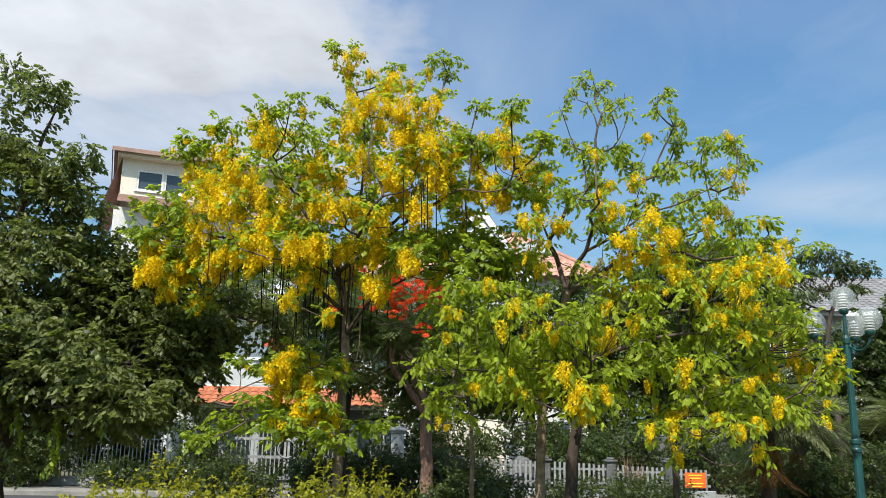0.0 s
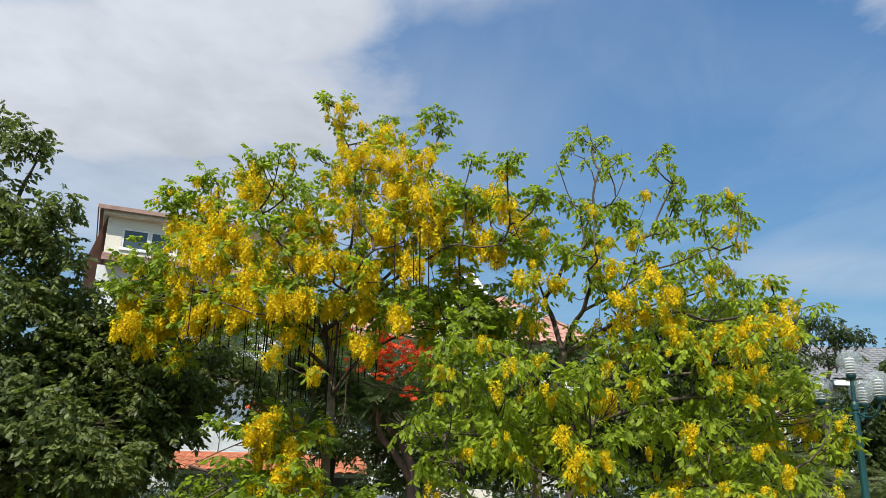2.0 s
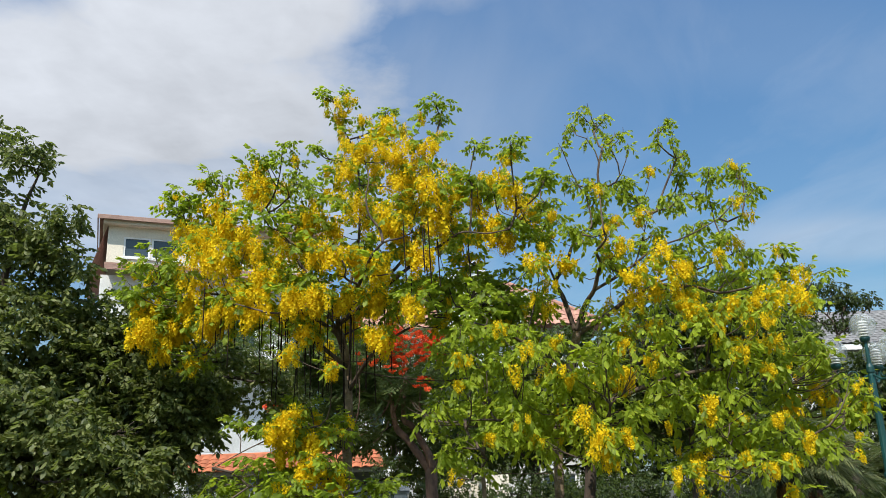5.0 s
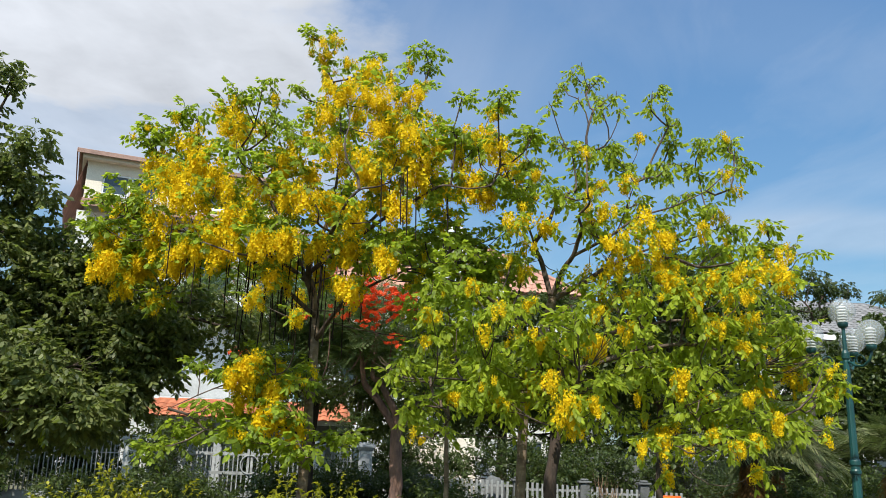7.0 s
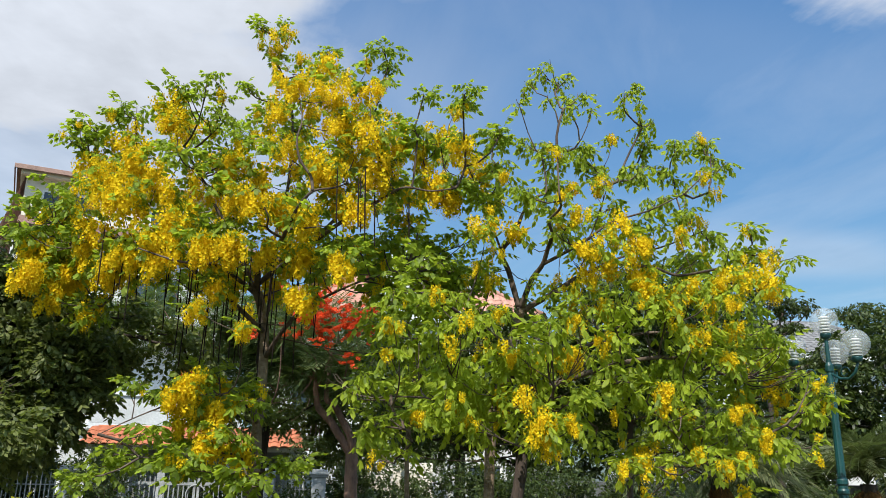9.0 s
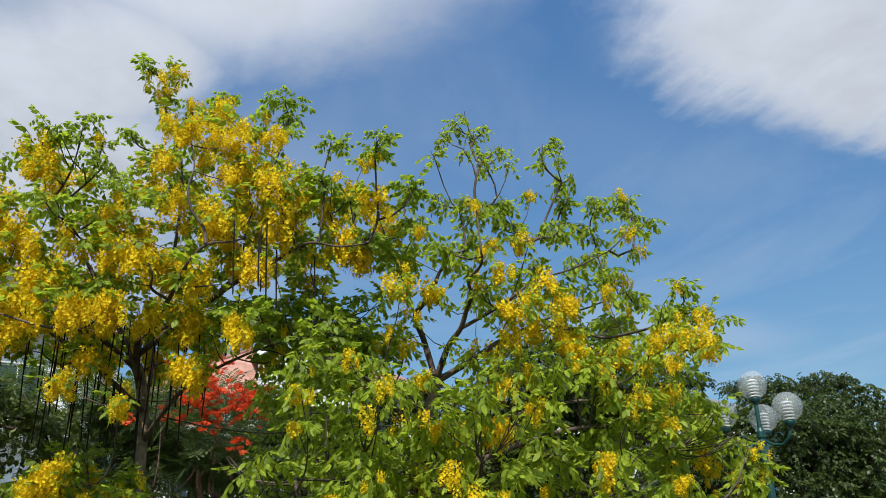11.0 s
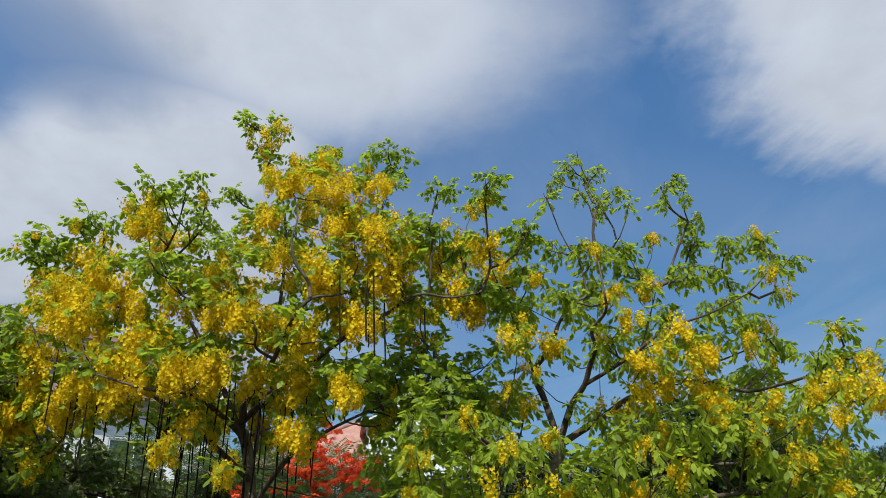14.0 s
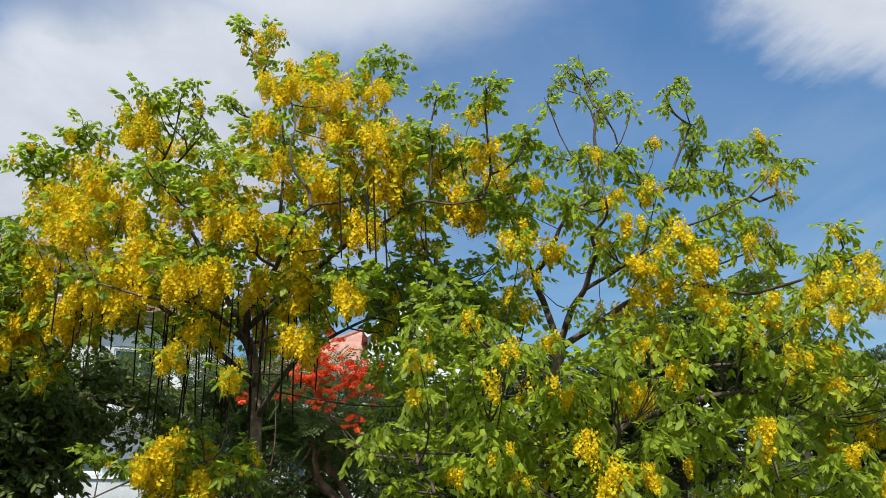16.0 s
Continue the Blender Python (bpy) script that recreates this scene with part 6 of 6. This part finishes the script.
massed(far, LEAF_DARK, M_SHRUB, [((12.2, 24, 7.2), (0.7, 0.6, 0.16), 30), ((13.1, 24, 6.75), (0.6, 0.6, 0.14), 24), ((11.4, 24, 6.6), (0.7, 0.6, 0.18), 26), ((12.6, 24, 6.2), (0.8, 0.7, 0.2), 28), ((11.2, 24, 5.9), (0.8, 0.7, 0.2), 26),
                                 ((12.9, 24, 6.9), (0.5, 0.5, 0.12), 14)], "flat layers of feathery leaves", 0.85, 7, lift=(-25, 15))

far = Tree("poinciana_tree", (18.8, 27.4, 0), "tall tree with flat feathery crown behind the roadside trees", M_BARK_DARK)
far.line([(18.8, 27.4, -0.1), (18.8, 27.4, 3), (18.6, 27.4, 5.4), (18.9, 27.3, 6.9)], [0.14, 0.12, 0.09, 0.05], "trunk", 10)
massed(far, LEAF_DARK, M_SHRUB, [((17.5, 27, 7.4), (1.2, 0.9, 0.18), 60), ((20.0, 27, 7.6), (1.4, 0.9, 0.2), 70), ((18.8, 27.2, 7.0), (1.5, 0.9, 0.2), 60)], "flat layers of feathery leaves", 1.0, 6, lift=(-25, 15))


def bush(name, label, at, r, mat, n, size=1.0, sprigs=None, group="shrubs"):
    t = Tree(name, (at[0], at[1], 0), label, M_BARK_DARK, "shrub", group)
    x, y, h = at
    for k in range(5):
        a = k * 1.26
        t.line([(x, y, -0.05), (x + 0.2 * r[0] * math.cos(a), y + 0.2 * r[1] * math.sin(a), h * 0.4), (x + 0.5 * r[0] * math.cos(a), y + 0.5 * r[1] * math.sin(a), h * 0.7)], [0.018, 0.014, 0.008], "stem", 5)
    massed(t, sprigs or SHOOT, mat, [((x, y, h * 0.55), (r[0], r[1], h * 0.45), n)], "dense small leaves", size, 6, lift=(-10, 80))


for x, y, h, w, n in ((-2.75, 9.6, 1.1, 0.36, 30), (-2.2, 9.5, 1.2, 0.34, 34), (-1.65, 9.7, 1.05, 0.28, 18), (-0.6, 9.4, 1.2, 0.36, 34), (-0.05, 9.6, 1.15, 0.33, 26)):
    bush("golden_hedge_shrub", "yellow-green clipped hedge shrub gone leggy", (x, y, h), (w, 0.4), M_LIME, n, 1.0)
for x, y, h, w, n in ((-6.6, 25.9, 0.75, 0.8, 40), (-8.4, 26.1, 0.7, 0.9, 40), (-5.0, 25.6, 0.6, 0.6, 26), (-0.9, 25.2, 1.25, 0.9, 80), (0.4, 24.5, 1.1, 0.9, 70), (1.6, 24.0, 0.9, 0.8, 60), (-2.3, 22.5, 1.1, 0.5, 44), (2.6, 22.8, 0.42, 0.7, 36),
                      (4.4, 22.6, 0.4, 0.7, 36), (6.0, 22.8, 0.45, 0.6, 30), (1.3, 17.0, 0.75, 0.5, 44), (-3.8, 20.0, 0.9, 0.9, 60), (10, 23.5, 1.4, 1.3, 90), (6.4, 21.6, 0.42, 0.8, 44), (8.6, 18.7, 1.0, 0.6, 50), (9.3, 18.4, 1.0, 0.8, 50), (12.5, 22, 1.6, 1.4, 100)):
    bush("garden_shrub", "rounded dark green garden shrub", (x, y, h), (w, 0.7), M_SHRUB, n, 1.7)
for x, y, h, w in ((-5.9, 26.2, 2.5, 0.7), (-3.4, 27.9, 2.2, 0.8), (0.25, 28.6, 3.6, 0.75), (-0.45, 28.0, 2.9, 0.5), (-8.6, 28.2, 2.6, 1.0), (1.3, 28.4, 2.4, 1.3), (4.0, 27.6, 2.2, 1.4), (7.0, 27.6, 2.0, 1.4), (5.5, 26.2, 1.7, 0.9), (10.0, 27.4, 2.6, 1.5), (13.5, 27, 3.0, 1.8), (-11.5, 26.2, 1.6, 1.5), (-9.5, 28, 2.0, 1.3)):
    bush("climbing_shrub", "tall leafy shrub spilling over the fence", (x, y, h), (w, 0.6), M_SHRUB, int(70 * w), 2.0)


def palm(x, y, h, size, n, label, dry=(-82, -55), low=0):
    """A feather palm: arching fronds over a skirt of dry ones."""
    t = thing("feather_palm", (x, y, 0), label, "palm", "palms")
    tube("trunk", [(x, y, -0.1), (x, y, h * 0.5), (x + 0.03, y, h)], [0.17, 0.14, 0.16], M_BARK_DARK, t, 12)
    meshes = []
    for k, (droop, mat) in enumerate(((1.15, M_PALM), (1.6, M_PALM), (2.0, M_DEAD))):
        s, r = Sprig(), random.Random(90 + k)
        spine = lambda u: Vector((1.7 * u * (1 - 0.22 * droop * u), 0, 0.75 * u - droop * 1.05 * u * u))
        s.stem([spine(u) for u in np.linspace(0, 1, 7)], 0.02, 0.004)
        for i in range(46):
            u = 0.12 + 0.88 * i / 46
            for sg in (1, -1):
                d = Vector((0.75, sg * 0.8, -0.45 + r.uniform(-0.2, 0.2)))
                L = 0.52 * (1 - 0.6 * abs(u - 0.4))
                p = spine(u)
                s.kite(p, d, d.cross(Vector((0.3, 0, 1))), L * 0.6, 0.019)
                s.kite(p + d.normalized() * L * 0.45, d + Vector((0, 0, -0.6)), d.cross(Vector((0.3, 0, 1))), L * 0.62, 0.015)
        meshes.append(s.mesh("frond", mat))
    for i in range(n):
        dead = i % 4 == 3
        o = hang(new("dry_frond" if dead else "frond", meshes[2] if dead else meshes[i % 2]), t)
        o.matrix_basis = facing((x, y, h - (0.1 if dead else 0)), i * 137.5, rnd.uniform(*dry) if dead else rnd.uniform(low, 75), (0.6 if dead else 1.0) * size * rnd.uniform(0.8, 1.1), rnd.uniform(-15, 15))


palm(7.3, 17.0, 2.0, 1.15, 66, "feather palm with arching grey-green fronds and dry skirt")
palm(10.5, 17.4, 1.8, 0.95, 60, "feather palm with arching fronds and rusty dry skirt", (-50, -10), 25)
palm(9.0, 19.5, 1.8, 1.0, 45, "feather palm among the shrubs, grey-green fronds")

reed = Sprig()
for i in range(34):
    a, l = rnd.uniform(0, 6.28), rnd.uniform(0.1, 1.1)
    o = Vector((0.12 * rnd.uniform(-1, 1), 0.1 * rnd.uniform(-1, 1), 0))
    reed.kite(o, (math.cos(a) * l, math.sin(a) * l, 1), (-math.sin(a), math.cos(a), 0), rnd.uniform(0.45, 0.95), 0.016)
reeds = strew("dry_reeds", [reed], [[pose(6.5, 24.9, 0.7, 0, 0, 0), pose(6.75, 24.85, 0.45, 0, 12, 90), pose(6.65, 24.8, 0.0, 0, 10, 40)]], M_DRY, None, "clump of dry reddish reeds by the fence")
tagged(reeds, category="reeds")

blade = [Sprig() for _ in range(3)]
for k, s in enumerate(blade):
    for i in range(9):
        a, l = rnd.uniform(0, 6.28), rnd.uniform(0.1, 0.7)
        s.kite((0.05 * rnd.uniform(-1, 1), 0.05 * rnd.uniform(-1, 1), -0.01), (math.cos(a) * l, math.sin(a) * l, 1), (-math.sin(a), math.cos(a), 0), rnd.uniform(0.06, 0.16), 0.008)
tufts = [[], [], []]
for i in range(11000):
    x, y = rnd.uniform(-12, 14), rnd.uniform(-4, 20)
    if noise.noise((x * 0.5, y * 0.5, 0)) > -0.25:
        tufts[i % 3].append(pose(x, y, 0, 0, 0, rnd.uniform(0, 360)))
tagged(strew("grass", blade, tufts, M_GRASS, None, "short uneven grass under the trees"), category="grass")
